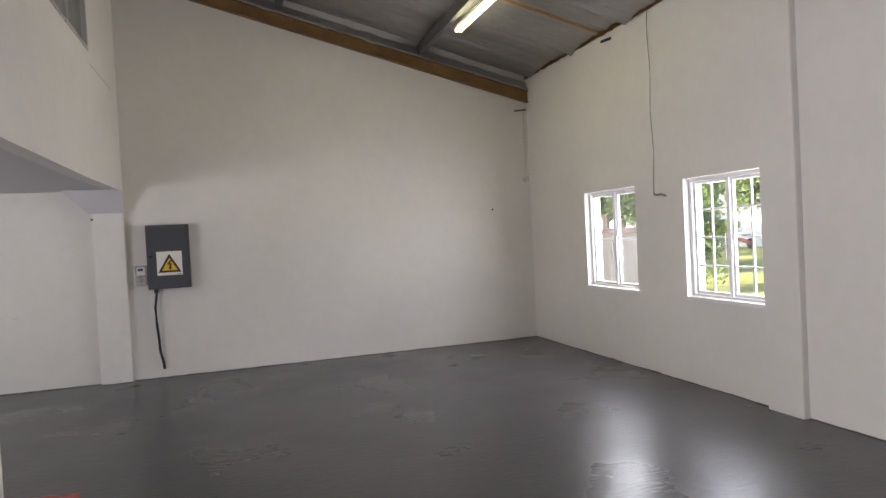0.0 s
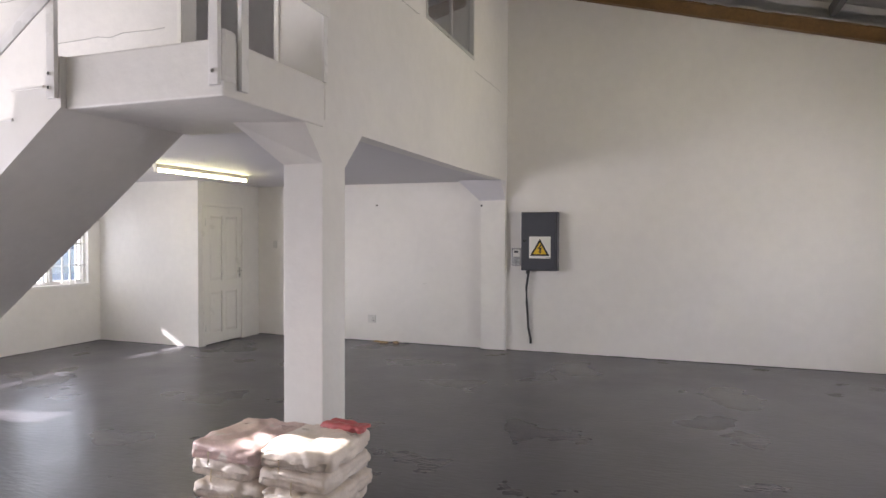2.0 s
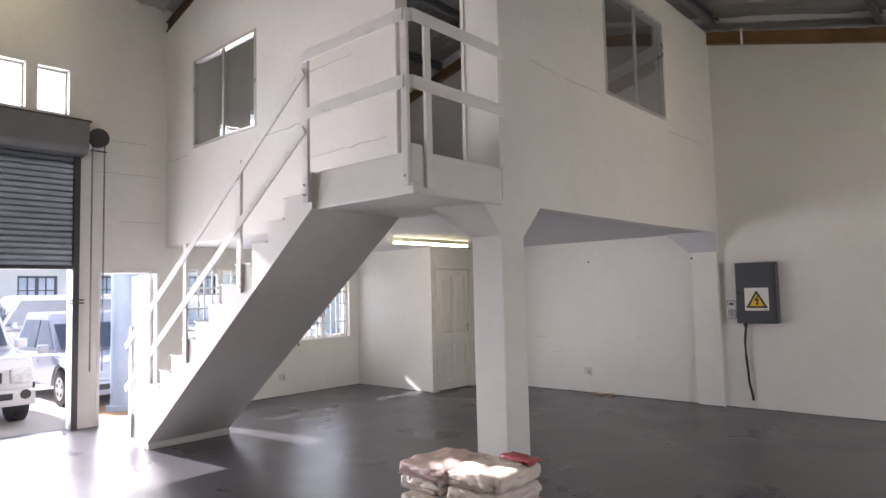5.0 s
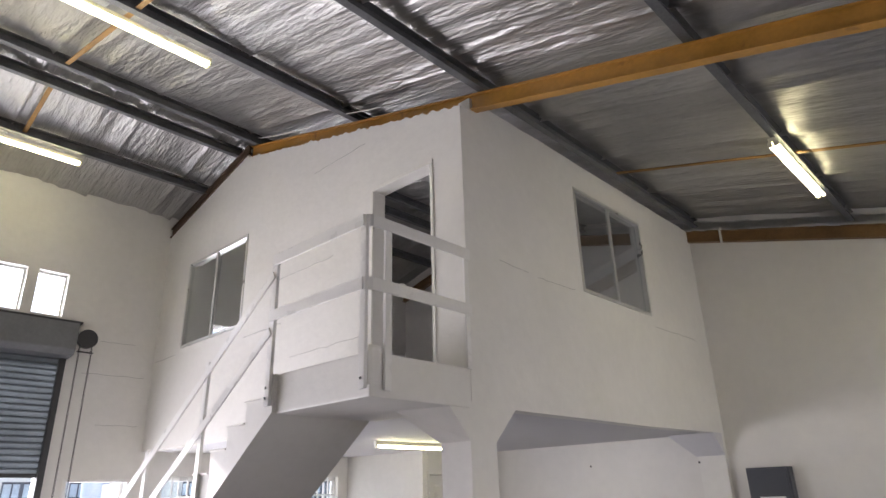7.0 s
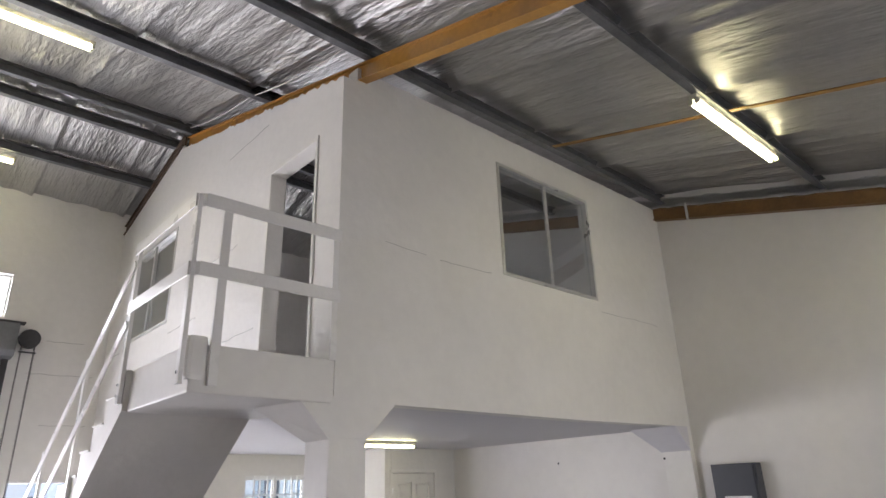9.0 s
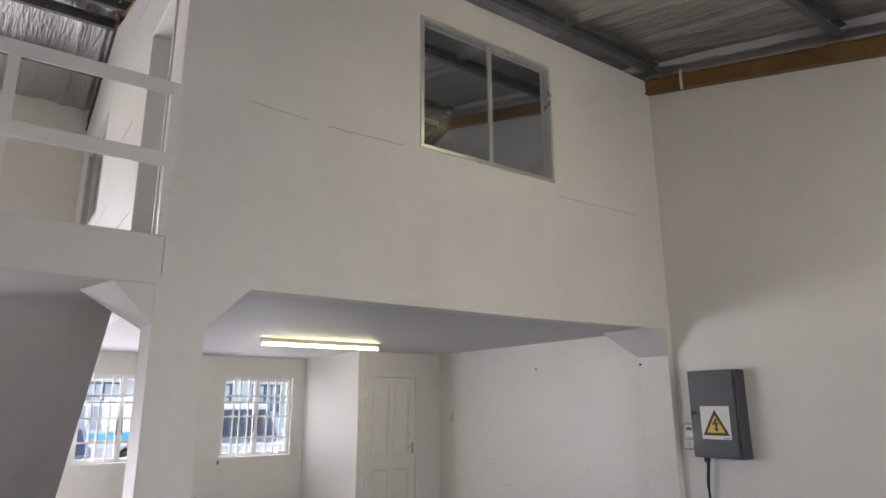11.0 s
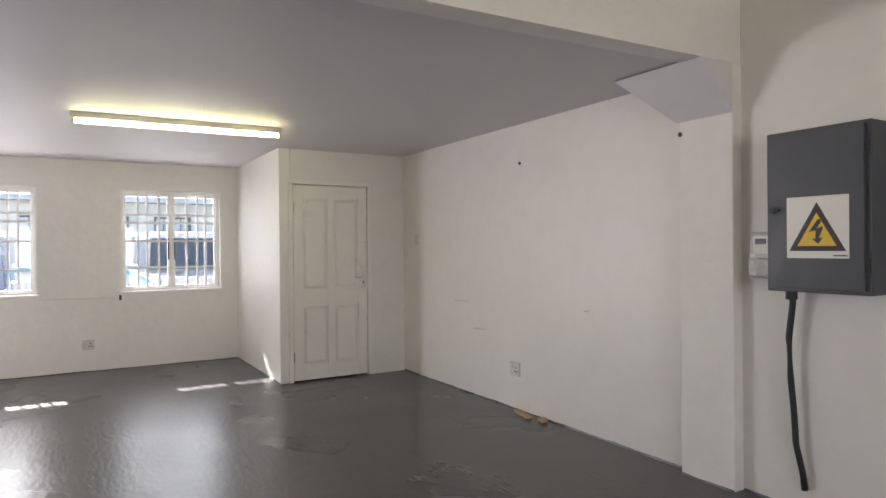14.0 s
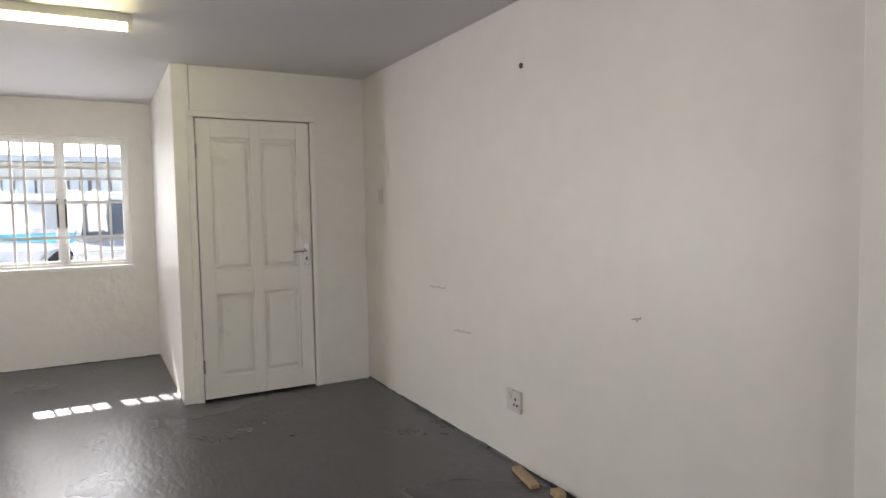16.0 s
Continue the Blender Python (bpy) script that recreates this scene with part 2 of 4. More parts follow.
def wall(axis, face, back, us, bottom, top, holes, extra_z=()):
    """A wall with real openings. axis x: it runs along y at x = face to back; axis y: it runs along x. top: height, or a function of the run."""
    topf = top if callable(top) else (lambda u: top)
    uu = sorted({*us, *[h[0] for h in holes], *[h[1] for h in holes]})
    zz = sorted({bottom, *extra_z, *[h[2] for h in holes], *[h[3] for h in holes]})
    bm = bmesh.new()
    n = len(zz)
    grid = {}
    def vert(i, j, s):
        key = (i, j, s)
        if key not in grid:
            z = zz[j] if j < n else topf(uu[i])
            d = face if s == 0 else back
            grid[key] = bm.verts.new((d, uu[i], z) if axis == "x" else (uu[i], d, z))
        return grid[key]
    def solid(i, j):
        if i < 0 or j < 0 or i >= len(uu) - 1 or j >= n:
            return False
        u = (uu[i] + uu[i + 1]) / 2
        z = (zz[j] + (zz[j + 1] if j + 1 < n else zz[j] + 0.02)) / 2
        return not any(h[0] < u < h[1] and h[2] < z < h[3] for h in holes)
    for i in range(len(uu) - 1):
        for j in range(n):
            if not solid(i, j):
                continue
            q = [(i, j), (i + 1, j), (i + 1, j + 1), (i, j + 1)]
            for s in (0, 1):
                bm.faces.new([vert(a, b, s) for a, b in q])
            for (a, b), side in zip(((q[0], q[1]), (q[1], q[2]), (q[2], q[3]), (q[3], q[0])), ((i, j - 1), (i + 1, j), (i, j + 1), (i - 1, j))):
                if not solid(*side):
                    bm.faces.new((vert(*a, 0), vert(*b, 0), vert(*b, 1), vert(*a, 1)))
    bmesh.ops.recalc_face_normals(bm, faces=bm.faces[:])
    return bm


# ---- plan ----
XL, XR, YB, YS = -7.385, 4.29, 8.72, -6.0
XF, YM = -1.34, 3.71
RIDGE = -5.2


def rafter_top(x):
    return 3.79 + 0.265 * (4.29 - x) if x > RIDGE else 3.79 + 0.265 * (4.29 - RIDGE) - 0.265 * (RIDGE - x)


def foil_z(x):
    return rafter_top(x) + 0.14


# floor, one painted sheet with gentle trowel waves
bm = bmesh.new()
NX, NY = 120, 150
gx = [XL - 0.23 + (XR + 0.1 - XL + 0.23) * i / NX for i in range(NX + 1)]
gy = [YS + (YB + 0.1 - YS) * j / NY for j in range(NY + 1)]
vs = [[bm.verts.new((x, y, 0.004 * noise.noise((x * 0.9, y * 0.9, 0)) + 0.002 * noise.noise((x * 3, y * 3, 5)))) for y in gy] for x in gx]
for i in range(NX):
    for j in range(NY):
        bm.faces.new((vs[i][j], vs[i + 1][j], vs[i + 1][j + 1], vs[i][j + 1]))
struct("floor", bm, M_FLOOR, "dark grey painted concrete floor with a worn semi-gloss sheen", True)

# the roller opening's unseen south part is widened to let in softer light
WEST_HOLES = [(-2.7, 2.5, 0, 3.55), (2.79, 3.62, 0, 2.05), (4.04, 5.16, 0.885, 2.085), (5.99, 7.1, 0.885, 2.085), (4.55, 5.45, 3.5, 4.35)]
TOPWIN = [(2.05 - 0.5 * k, 2.42 - 0.5 * k, 4.09, 4.68) for k in range(6)]
struct("wall_east", wall("x", XR, XR + 0.23, [YS, YB], 0, lambda u: foil_z(XR) + 0.08, [(6.06, 7.15, 0.88, 2.08), (4.2, 5.245, 0.88, 2.08)]), M_WALL, "white painted plaster wall with two casement windows")
struct("wall_north", wall("y", YB, YB + 0.23, [XL - 0.23, RIDGE, XF, XR + 0.23], 0, lambda u: foil_z(u) + 0.1, []), M_WALL, "white painted plaster gable wall")
struct("wall_west", wall("x", XL, XL - 0.23, [YS, YB], 0, lambda u: foil_z(XL) + 0.08, WEST_HOLES + TOPWIN), M_WALL_B, "white painted wall with roller door, doorway and barred windows")
struct("wall_south", wall("y", YS, YS - 0.23, [XL - 0.23, RIDGE, XR + 0.23], 0, lambda u: foil_z(u) + 0.1, []), M_WALL, "plain white painted plaster end wall")
struct("wall_pier", box(4.225, XR + 0.01, 3.83, 4.195, 0.001, foil_z(4.25), 0.012), M_WALL, "white plastered pier standing proud of the wall")

# mezzanine
def ragged(x):
    return rafter_top(x) - (0.17 if x > RIDGE else 0.12) + 0.015 * noise.noise((x * 3.1, 0, 0)) + 0.035 * noise.noise((x * 13.3, 0, 4)) - 0.02
struct("wall_mezzanine_south", wall("y", YM, YM + 0.14, [XL] + [XL + 0.03 * k for k in range(1, 200)] + [RIDGE, XF], 2.395, lambda u: ragged(u), [(-6.58, -4.99, 3.70, 4.93), (-2.535, -1.742, 2.65, 4.63)]), M_WALL_B, "white painted upper wall with ragged top under the rafter")
bm = wall("x", XF, XF - 0.14, [YM + 0.14 + 0.2 * k for k in range(25)] + [YB], 2.395, lambda u: 5.235 + 0.02 * noise.noise((u * 2.5, 3, 0)), [(5.565, 7.105, 3.677, 4.905)])
for v in bm.verts:
    if v.co.z < 2.4:
        v.co.z -= 0.027 * min(1.0, max(0.0, (8.6 - v.co.y) / 2.0))
struct("wall_mezzanine_east", bm, M_WALL_B, "white painted upper wall with an aluminium window")
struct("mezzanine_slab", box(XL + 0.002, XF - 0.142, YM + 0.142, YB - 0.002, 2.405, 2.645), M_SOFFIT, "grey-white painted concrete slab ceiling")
struct("landing", box(-2.46, XF, 2.68, YM - 0.002, 2.345, 2.65, 0.012), M_WALL_B, "white painted concrete stair landing with chipped edge")

# pillar with flared head
pil = tagged(empty("pillar", kind="structure"), "square white painted concrete pillar with flared head", "pillar")
part("shaft", box(XF - 0.31, XF - 0.001, 3.68, 3.99, 0.0, 2.12, 0.008), M_WALL_B, pil)
bm = prism([(3.683, 2.343), (3.456, 2.343), (3.683, 2.10)], "x", XF - 0.31, XF - 0.002)
for v in bm.verts:
    if v.co.x < XF - 0.2 and v.co.y < 3.6:
        v.co.y -= 0.125
        v.co.x -= 0.15
part("haunch", bm, M_WALL_B, pil)
part("haunch", prism([(3.985, 2.395), (4.285, 2.395), (3.985, 2.10)], "x", XF - 0.31, XF - 0.002), M_WALL_B, pil)
part("capital", box(XF - 0.31, XF - 0.002, 3.68, 3.987, 2.115, 2.397), M_WALL_B, pil)
pb = tagged(empty("wall_pilaster", kind="structure"), "white plastered pilaster with a flared head coloured grey for shade", "pilaster")
part("shaft", box(-1.70, XF - 0.005, 8.64, YB + 0.01, 0.0, 2.397, 0.006), M_WALL_B, pb)
bm = prism([(8.642, 2.394), (8.37, 2.394), (8.642, 2.12)], "x", -1.72, XF - 0.002)
for v in bm.verts:
    if v.co.x < -1.6 and v.co.z > 2.3:
        v.co.x -= 0.24
# the soffit grey stands in for shade on this downward face
part("haunch", bm, M_SOFFIT, pb, "haunch with its underside shading put into a grey colour")

# closet under the mezzanine
struct("wall_closet_south", box(XL + 0.002, -5.522, 7.305, 7.42, 0.0, 2.412, 0.006), M_WALL_B, "white painted closet side wall")
struct("wall_closet_east", wall("x", -5.52, -5.63, [7.422, YB - 0.002], 0.0, 2.412, [(7.44, 8.275, 0, 2.045)]), M_WALL_B, "white painted closet front wall")

# roof lining of crinkled foil: sags between purlins, with overlapping sheets and gathered folds
def foil(name, xa, xb, label):
    bm = bmesh.new()
    nx, ny = 70, 620
    rows = []
    for i in range(nx + 1):
        x = xa + (xb - xa) * i / nx
        row = []
        for j in range(ny + 1):
            y = YS - 0.1 + (YB + 0.2 - YS) * j / ny
            drift = 0.10 * noise.noise((x * 0.35, y * 0.5, 4))
            wave = 0.0035 * math.sin((y + drift) * 29)
            fold = 0.028 * noise.noise((x * 0.28, y * 2.6, 2)) + 0.012 * noise.noise((x * 0.45, y * 6.5, 3)) + 0.007 * noise.noise((x * 2.2, y * 9, 8))
            crease = -0.022 * max(0.0, 1 - 5 * abs(noise.noise((x * 0.22, y * 2.1, 11)))) ** 2
            lap = ((y + 0.25 * drift) * 0.82) % 1.0
            row.append(bm.verts.new((x, y, foil_z(x) + 0.05 + wave + fold + crease - 0.065 * lap ** 7)))
        rows.append(row)
    for i in range(nx):
        for j in range(ny):
            bm.faces.new((rows[i][j], rows[i + 1][j], rows[i + 1][j + 1], rows[i][j + 1]))
    return tagged(link(name, bm, M_FOIL, None, True), label, "ceiling", kind="structure")
foil("ceiling_east", RIDGE, XR + 0.1, "crinkled silver foil insulation under a pitched roof")
foil("ceiling_west", XL - 0.1, RIDGE, "crinkled silver foil insulation under a pitched roof")
bm = bmesh.new()
for xs in ((RIDGE - 0.02, XR + 0.6), (XL - 0.5, RIDGE + 0.02)):
    merge(bm, prism([(xs[0], rafter_top(xs[0]) + 0.3), (xs[1], rafter_top(xs[1]) + 0.3), (xs[1], rafter_top(xs[1]) + 0.34), (xs[0], rafter_top(xs[0]) + 0.34)], "y", YS - 0.4, YB + 0.4))
struct("roof", bm, M_ROLLBOX, "grey sheet metal pitched roof")


def rafter(y, xa, xb, material, name, label, h=0.17, w=0.09, drop=0.0, skew=0.0):
    """A sloping steel channel: web and two flanges. skew: how far y shifts for each metre of x, from the corner of the upper room."""
    ob = tagged(empty(name, kind="structure"), label, "rafter")
    runs = [(xa, RIDGE), (RIDGE, xb)] if xa < RIDGE < xb else [(xa, xb)]
    for a, b in runs:
        za, zb = rafter_top(a) - drop, rafter_top(b) - drop
        for lo, hi, y0, y1, nm in ((-h, -h + 0.012, y - w / 2, y + w / 2, "flange"), (-0.012, -0.001, y - w / 2, y + w / 2, "flange"), (-h + 0.012, -0.012, y - 0.012, y + 0.012, "web")):
            bm = prism([(a, za + lo), (b, zb + lo), (b, zb + hi), (a, za + hi)], "y", y0, y1)
            for v in bm.verts:
                v.co.y += skew * (v.co.x - XF)
            part(nm, bm, material, ob)
    return ob
rafter(3.90, RIDGE, XR, M_OCHRE, "rafter_middle", "ochre painted steel rafter on the upper wall", skew=0.03)
rafter(YM + 0.02, XL, RIDGE, M_BROWN_SILHOUETTE, "rafter_middle_west", "steel rafter on the upper wall, coloured dark as a silhouette", 0.15, 0.08)
rafter(YB - 0.055, XL, XR, M_BROWN, "rafter_north", "brown painted steel rafter against the gable wall", drop=0.045)
rafter(-1.4, XL, XR, M_OCHRE, "rafter_south", "ochre painted steel rafter")

# gathered end of the lining stuffed above the gable rafter
bm = bmesh.new()
NS = 300
rows = []
for k in range(NS + 1):
    x = RIDGE + (XR - RIDGE) * k / NS
    z = rafter_top(x) - 0.05
    rows.append([bm.verts.new((x, YB - 0.11 + 0.03 * q + 0.02 * noise.noise((x * 4, q * 0.8, 1)), z + 0.045 * q + 0.025 * noise.noise((x * 5, q * 0.7, 2)) + 0.01 * noise.noise((x * 17, q, 3)))) for q in range(5)])
for a, b in zip(rows, rows[1:]):
    for q in range(4):
        bm.faces.new((a[q], b[q], b[q + 1], a[q + 1]))
bmesh.ops.solidify(bm, geom=bm.faces[:], thickness=0.004)
struct("trim_north", bm, M_SKIRT, "gathered silver foil edge above the gable rafter", True)

# dark strip added for the shadow line and debris under the east eave
bm = bmesh.new()
N_E = 260
lo = [bm.verts.new((XR - 0.014, YS + (YB - YS) * k / N_E, foil_z(XR) + 0.0 + 0.02 * noise.noise((k * 0.45, 0, 0)) - 0.02 * abs(noise.noise((k * 1.7, 4, 0))))) for k in range(N_E + 1)]
hi = [bm.verts.new((XR - 0.010, v.co.y, foil_z(XR) + 0.12)) for v in lo]
for k in range(N_E):
    bm.faces.new((lo[k], lo[k + 1], hi[k + 1], hi[k]))
bmesh.ops.solidify(bm, geom=bm.faces[:], thickness=0.008)
struct("trim_east", bm, M_BROWN, "ragged dark strip drawing the shadow line and debris along the wall top")

for x in (2.60, 0.66, -1.23, -3.03, -5.10, -5.5, -6.42):
    ob = tagged(empty("purlin", kind="structure"), "dark galvanised steel roof purlin", "purlin")
    zt = rafter_top(x)
    for x0, x1, z0, z1, nm in ((x - 0.005, x + 0.002, zt + 0.004, zt + 0.135, "web"), (x + 0.002, x + 0.065, zt + 0.002, zt + 0.009, "flange"), (x + 0.002, x + 0.065, zt + 0.128, zt + 0.135, "flange"), (x + 0.058, x + 0.065, zt + 0.009, zt + 0.028, "lip")):
        part(nm, box(x0, x1, YS + 0.01, YB - 0.01, z0, z1), M_PURLIN, ob)
# thin sag straps between the purlins
for y in (6.35, 1.35):
    st = tagged(empty("sag_strap", kind="structure"), "thin rusty ochre strap across the purlins", "strap")
    for a, b in ((-5.10, -3.03), (-3.03, -1.23), (-1.23, 0.66), (0.66, 2.60), (2.60, 4.1)) if y < 3 else ((-1.23, 0.66), (0.66, 2.60), (2.60, 4.1)):
        part("strap", bar((a, y, rafter_top(a) + 0.05), (b, y, rafter_top(b) + 0.05), 0.05, 0.014), M_STRAP, st)
    if y < 3:
        part("strap", bar((-5.5, y, rafter_top(-5.5) + 0.05), (-6.42, y, rafter_top(-6.42) + 0.05), 0.05, 0.014), M_STRAP, st)


# ---- stairs ----
stairs = tagged(empty("staircase"), "white painted concrete staircase with solid sloping soffit", "staircase")
RISE, RUN, N = 2.65 / 15, 0.258, 15
X0 = -2.58 - RUN * 14
prof = []
for k in range(N):
    x = X0 + RUN * k
    prof += [(x, RISE * k), (x, RISE * (k + 1))]
prof = prof[:-1] + [(-2.58, 2.645), (-2.455, 2.645), (-2.455, 2.352), (-5.50, 0.06), (-5.56, 0.0)]
part("flight", prism(prof, "y", 2.645, 3.63, 0.0), M_WALL_B, stairs)
for k in range(N - 1):
    x = X0 + RUN * k
    part("tread", box(x - 0.012, x + RUN + 0.0, 2.632, 3.635, RISE * (k + 1) - 0.004, RISE * (k + 1) + 0.012, 0.005), M_WALL_B, stairs)
part("plinth", box(-5.62, -5.46, 2.652, 3.622, 0.0, 0.075, 0.01), M_WALL_B, stairs)

rail = tagged(empty("stair_railing"), "white painted flat-bar railing on stair and landing", "railing")
PY = 2.628
posts = [(-2.50, 2.40, 3.66), (-3.52, 1.69, 2.90), (-4.56, 1.00, 2.21), (-5.87, 0.09, 1.34)]
for x, z0, z1 in posts:
    p = part("post", box(x - 0.032, x + 0.032, PY - 0.014, PY + 0.014, z0, z1, 0.003), M_RAIL, rail)
    for dz in (0.06, 0.14):
        part("bolt", rod((x, PY - 0.026, z0 + dz), (x, PY - 0.012, z0 + dz), 0.011, 6), M_CHROME, p)
for off in (0.0, -0.48):
    a, b = Vector((-5.98, PY - 0.02, 1.105 + off)), Vector((-2.5, PY - 0.02, 3.475 + off))
    part("sloping_rail", bar(a, b, 0.012, 0.078, (0, 0, 1)), M_RAIL, rail)
    z = 3.60 + off
    part("level_rail", bar((-2.53, PY - 0.018, z), (XF - 0.01, PY - 0.018, z), 0.012, 0.095), M_RAIL, rail)
    part("level_rail", bar((XF + 0.03, 2.66, z), (XF + 0.03, YM + 0.01, z), 0.012, 0.095), M_RAIL, rail)
    part("corner_strap", bar((XF - 0.02, PY - 0.016, z), (XF + 0.03, 2.67, z), 0.012, 0.095), M_RAIL, rail)
for x0, x1, y0, y1 in ((XF - 0.045, XF + 0.015, PY - 0.014, PY + 0.014), (XF + 0.004, XF + 0.03, 2.79, 2.85), (XF + 0.004, XF + 0.024, 3.655, 3.705)):
    z0 = 2.39 if y1 < 3 else 2.64
    p = part("post", box(x0, x1, y0, y1, z0, 3.64, 0.003), M_RAIL, rail)
    part("bolt", rod(((x0 + x1) / 2, (y0 + y1) / 2 - 0.02, z0 + 0.07), ((x0 + x1) / 2, (y0 + y1) / 2 + 0.02, z0 + 0.07), 0.011, 6), M_CHROME, p)
struct("landing_kerb", box(XF - 0.075, XF + 0.01, 2.655, 2.785, 2.42, 2.70, 0.03), M_WALL_B, "raised white concrete corner block on the landing")


# ---- windows ----
def sliding(axis, face, u0, u1, z0, z1, name):
    """Aluminium two-pane sliding window in the opening."""
    w = tagged(empty(name, kind="structure"), "aluminium sliding window with two clear panes", "window")
    def bx(a, b, c, d, e, f):
        return box(e, f, a, b, c, d, 0.002) if axis == "x" else box(a, b, e, f, c, d, 0.002)
    s = 0.035
    sg = -1 if axis == "x" else 1
    d0, d1 = sorted((face + sg * -0.006, face + sg * 0.06))
    for a, b, c, d in ((u0, u1, z1 - s, z1), (u0, u1, z0, z0 + s), (u0, u0 + s, z0 + s, z1 - s), (u1 - s, u1, z0 + s, z1 - s)):
        part("window_frame", bx(a, b, c, d, d0, d1), M_ALU, w)
    mid = (u0 + u1) / 2
    e0, e1 = sorted((face + sg * 0.005, face + sg * 0.03))
    part("mullion", bx(mid - 0.02, mid + 0.02, z0 + s, z1 - s, e0, e1), M_ALU, w)
    for a, b, k in ((u0 + s, mid - 0.02, 0.018), (mid + 0.02, u1 - s, 0.04)):
        g0, g1 = sorted((face + sg * k, face + sg * (k + 0.004)))
        ob = part("pane", bx(a, b, z0 + s, z1 - s, g0, g1), M_GLASS, w)
        ob.visible_shadow = False
sliding("x", XF, 5.57, 7.10, 3.68, 4.90, "window_upper_east")
sliding("y", YM, -6.575, -4.995, 3.705, 4.925, "window_upper_south")


def casement(name, x, u0, u1, z0, z1, nh, nv, out, barred, label):
    """Steel casement pair; out: +1 when outdoors lies towards +x. nh, nv: panes up and across in each leaf."""
    w = tagged(empty(name, kind="structure"), label, "window")
    def bx(a, b, c, d, e, f, bev=0.003):
        lo, hi = sorted((x + out * e, x + out * f))
        return box(lo, hi, a, b, c, d, bev)
    s, gd = 0.036, 0.1
    for a, b, c, d in ((u0, u1, z1 - s, z1), (u0, u1, z0, z0 + s), (u0, u0 + s, z0 + s, z1 - s), (u1 - s, u1, z0 + s, z1 - s)):
        part("window_frame", bx(a, b, c, d, gd - 0.03, gd + 0.05), M_FRAME, w)
    part("window_sill", bx(u0 - 0.02, u1 + 0.02, z0 - 0.025, z0 + 0.012, -0.012, gd - 0.02), M_FRAME, w)
    mid = (u0 + u1) / 2
    part("mullion", bx(mid - 0.022, mid + 0.022, z0 + s, z1 - s, gd - 0.025, gd + 0.04), M_FRAME, w)
    for a, b in ((u0 + s, mid - 0.022), (mid + 0.022, u1 - s)):
        leaf = part("casement", bx(a, b, z0 + s, z0 + s + 0.03, gd, gd + 0.03), M_FRAME, w)
        for q in ((a, b, z1 - s - 0.03, z1 - s), (a, a + 0.022, z0 + s + 0.03, z1 - s - 0.03), (b - 0.022, b, z0 + s + 0.03, z1 - s - 0.03)):
            part("stile", bx(*q, gd, gd + 0.03), M_FRAME, leaf)
        for k in range(1, nh):
            z = z0 + s + (z1 - z0 - 2 * s) * k / nh
            part("glazing_bar", bx(a + 0.028, b - 0.028, z - 0.009, z + 0.009, gd + 0.004, gd + 0.026, 0.002), M_FRAME, leaf)
        for k in range(1, nv):
            u = a + (b - a) * k / nv
            part("glazing_bar", bx(u - 0.009, u + 0.009, z0 + s + 0.03, z1 - s - 0.03, gd + 0.005, gd + 0.024, 0.002), M_FRAME, leaf)
        pane = part("pane", bx(a + 0.01, b - 0.01, z0 + s + 0.01, z1 - s - 0.01, gd + 0.013, gd + 0.017, 0), M_GLASS, leaf)
        pane.visible_shadow = False
        stay = (mid - 0.035) if a < mid - 0.1 else (mid + 0.035)
        zc = z0 + (z1 - z0) * 0.42
        part("stay", rod((x + out * (gd - 0.03), stay, zc - 0.13), (x + out * (gd - 0.03), stay, zc + 0.13), 0.008, 8), M_BLACK if barred else M_CHROME, leaf)
    if barred:
        for a, b, us in ((u0 + s, mid - 0.022, (0.30, 0.50, 0.76)), (mid + 0.022, u1 - s, (0.30, 0.55, 0.74))):
            for u in us:
                uu = a + (b - a) * u
                part("burglar_bar", bx(uu - 0.010, uu + 0.010, z0 + 0.01, z1 - 0.01, gd - 0.05, gd - 0.03, 0), M_FRAME, w)
        for f in (0.235, 0.50, 0.68, 0.76):
            z = z0 + (z1 - z0) * f
            part("burglar_bar", bx(u0 + 0.01, u1 - 0.01, z - 0.013, z + 0.013, gd - 0.060, gd - 0.05, 0), M_FRAME, w)
casement("window_east_tall", XR, 6.06, 7.15, 0.88, 2.08, 2, 1, 1, False, "white steel casement window over a fenced garden")
casement("window_east_paned", XR, 4.2, 5.245, 0.88, 2.08, 4, 2, 1, False, "white small-paned steel casement window over a lawn")
casement("window_west_first", XL, 4.04, 5.16, 0.885, 2.085, 1, 1, -1, True, "white steel window with burglar bars over the car park")
casement("window_west_second", XL, 5.99, 7.1, 0.885, 2.085, 1, 1, -1, True, "white steel window with burglar bars beside the closet")
# assumed window, added so that the upper room gets light
casement("window_west_upper", XL, 4.55, 5.45, 3.5, 4.35, 2, 2, -1, True, "assumed white barred window, added to light the upper room")
for u0, u1, z0, z1 in TOPWIN:
    w = tagged(empty("high_window", kind="structure"), "small high fixed window with bright glass", "window")
    for a, b, c, d in ((u0, u1, z1 - 0.03, z1), (u0, u1, z0, z0 + 0.03), (u0, u0 + 0.025, z0 + 0.03, z1 - 0.03), (u1 - 0.025, u1, z0 + 0.03, z1 - 0.03)):
        part("window_frame", box(XL - 0.16, XL - 0.1, a, b, c, d, 0.003), M_FRAME, w)
    part("pane", box(XL - 0.135, XL - 0.13, u0 + 0.02, u1 - 0.02, z0 + 0.02, z1 - 0.02), M_GLASS, w).visible_shadow = False


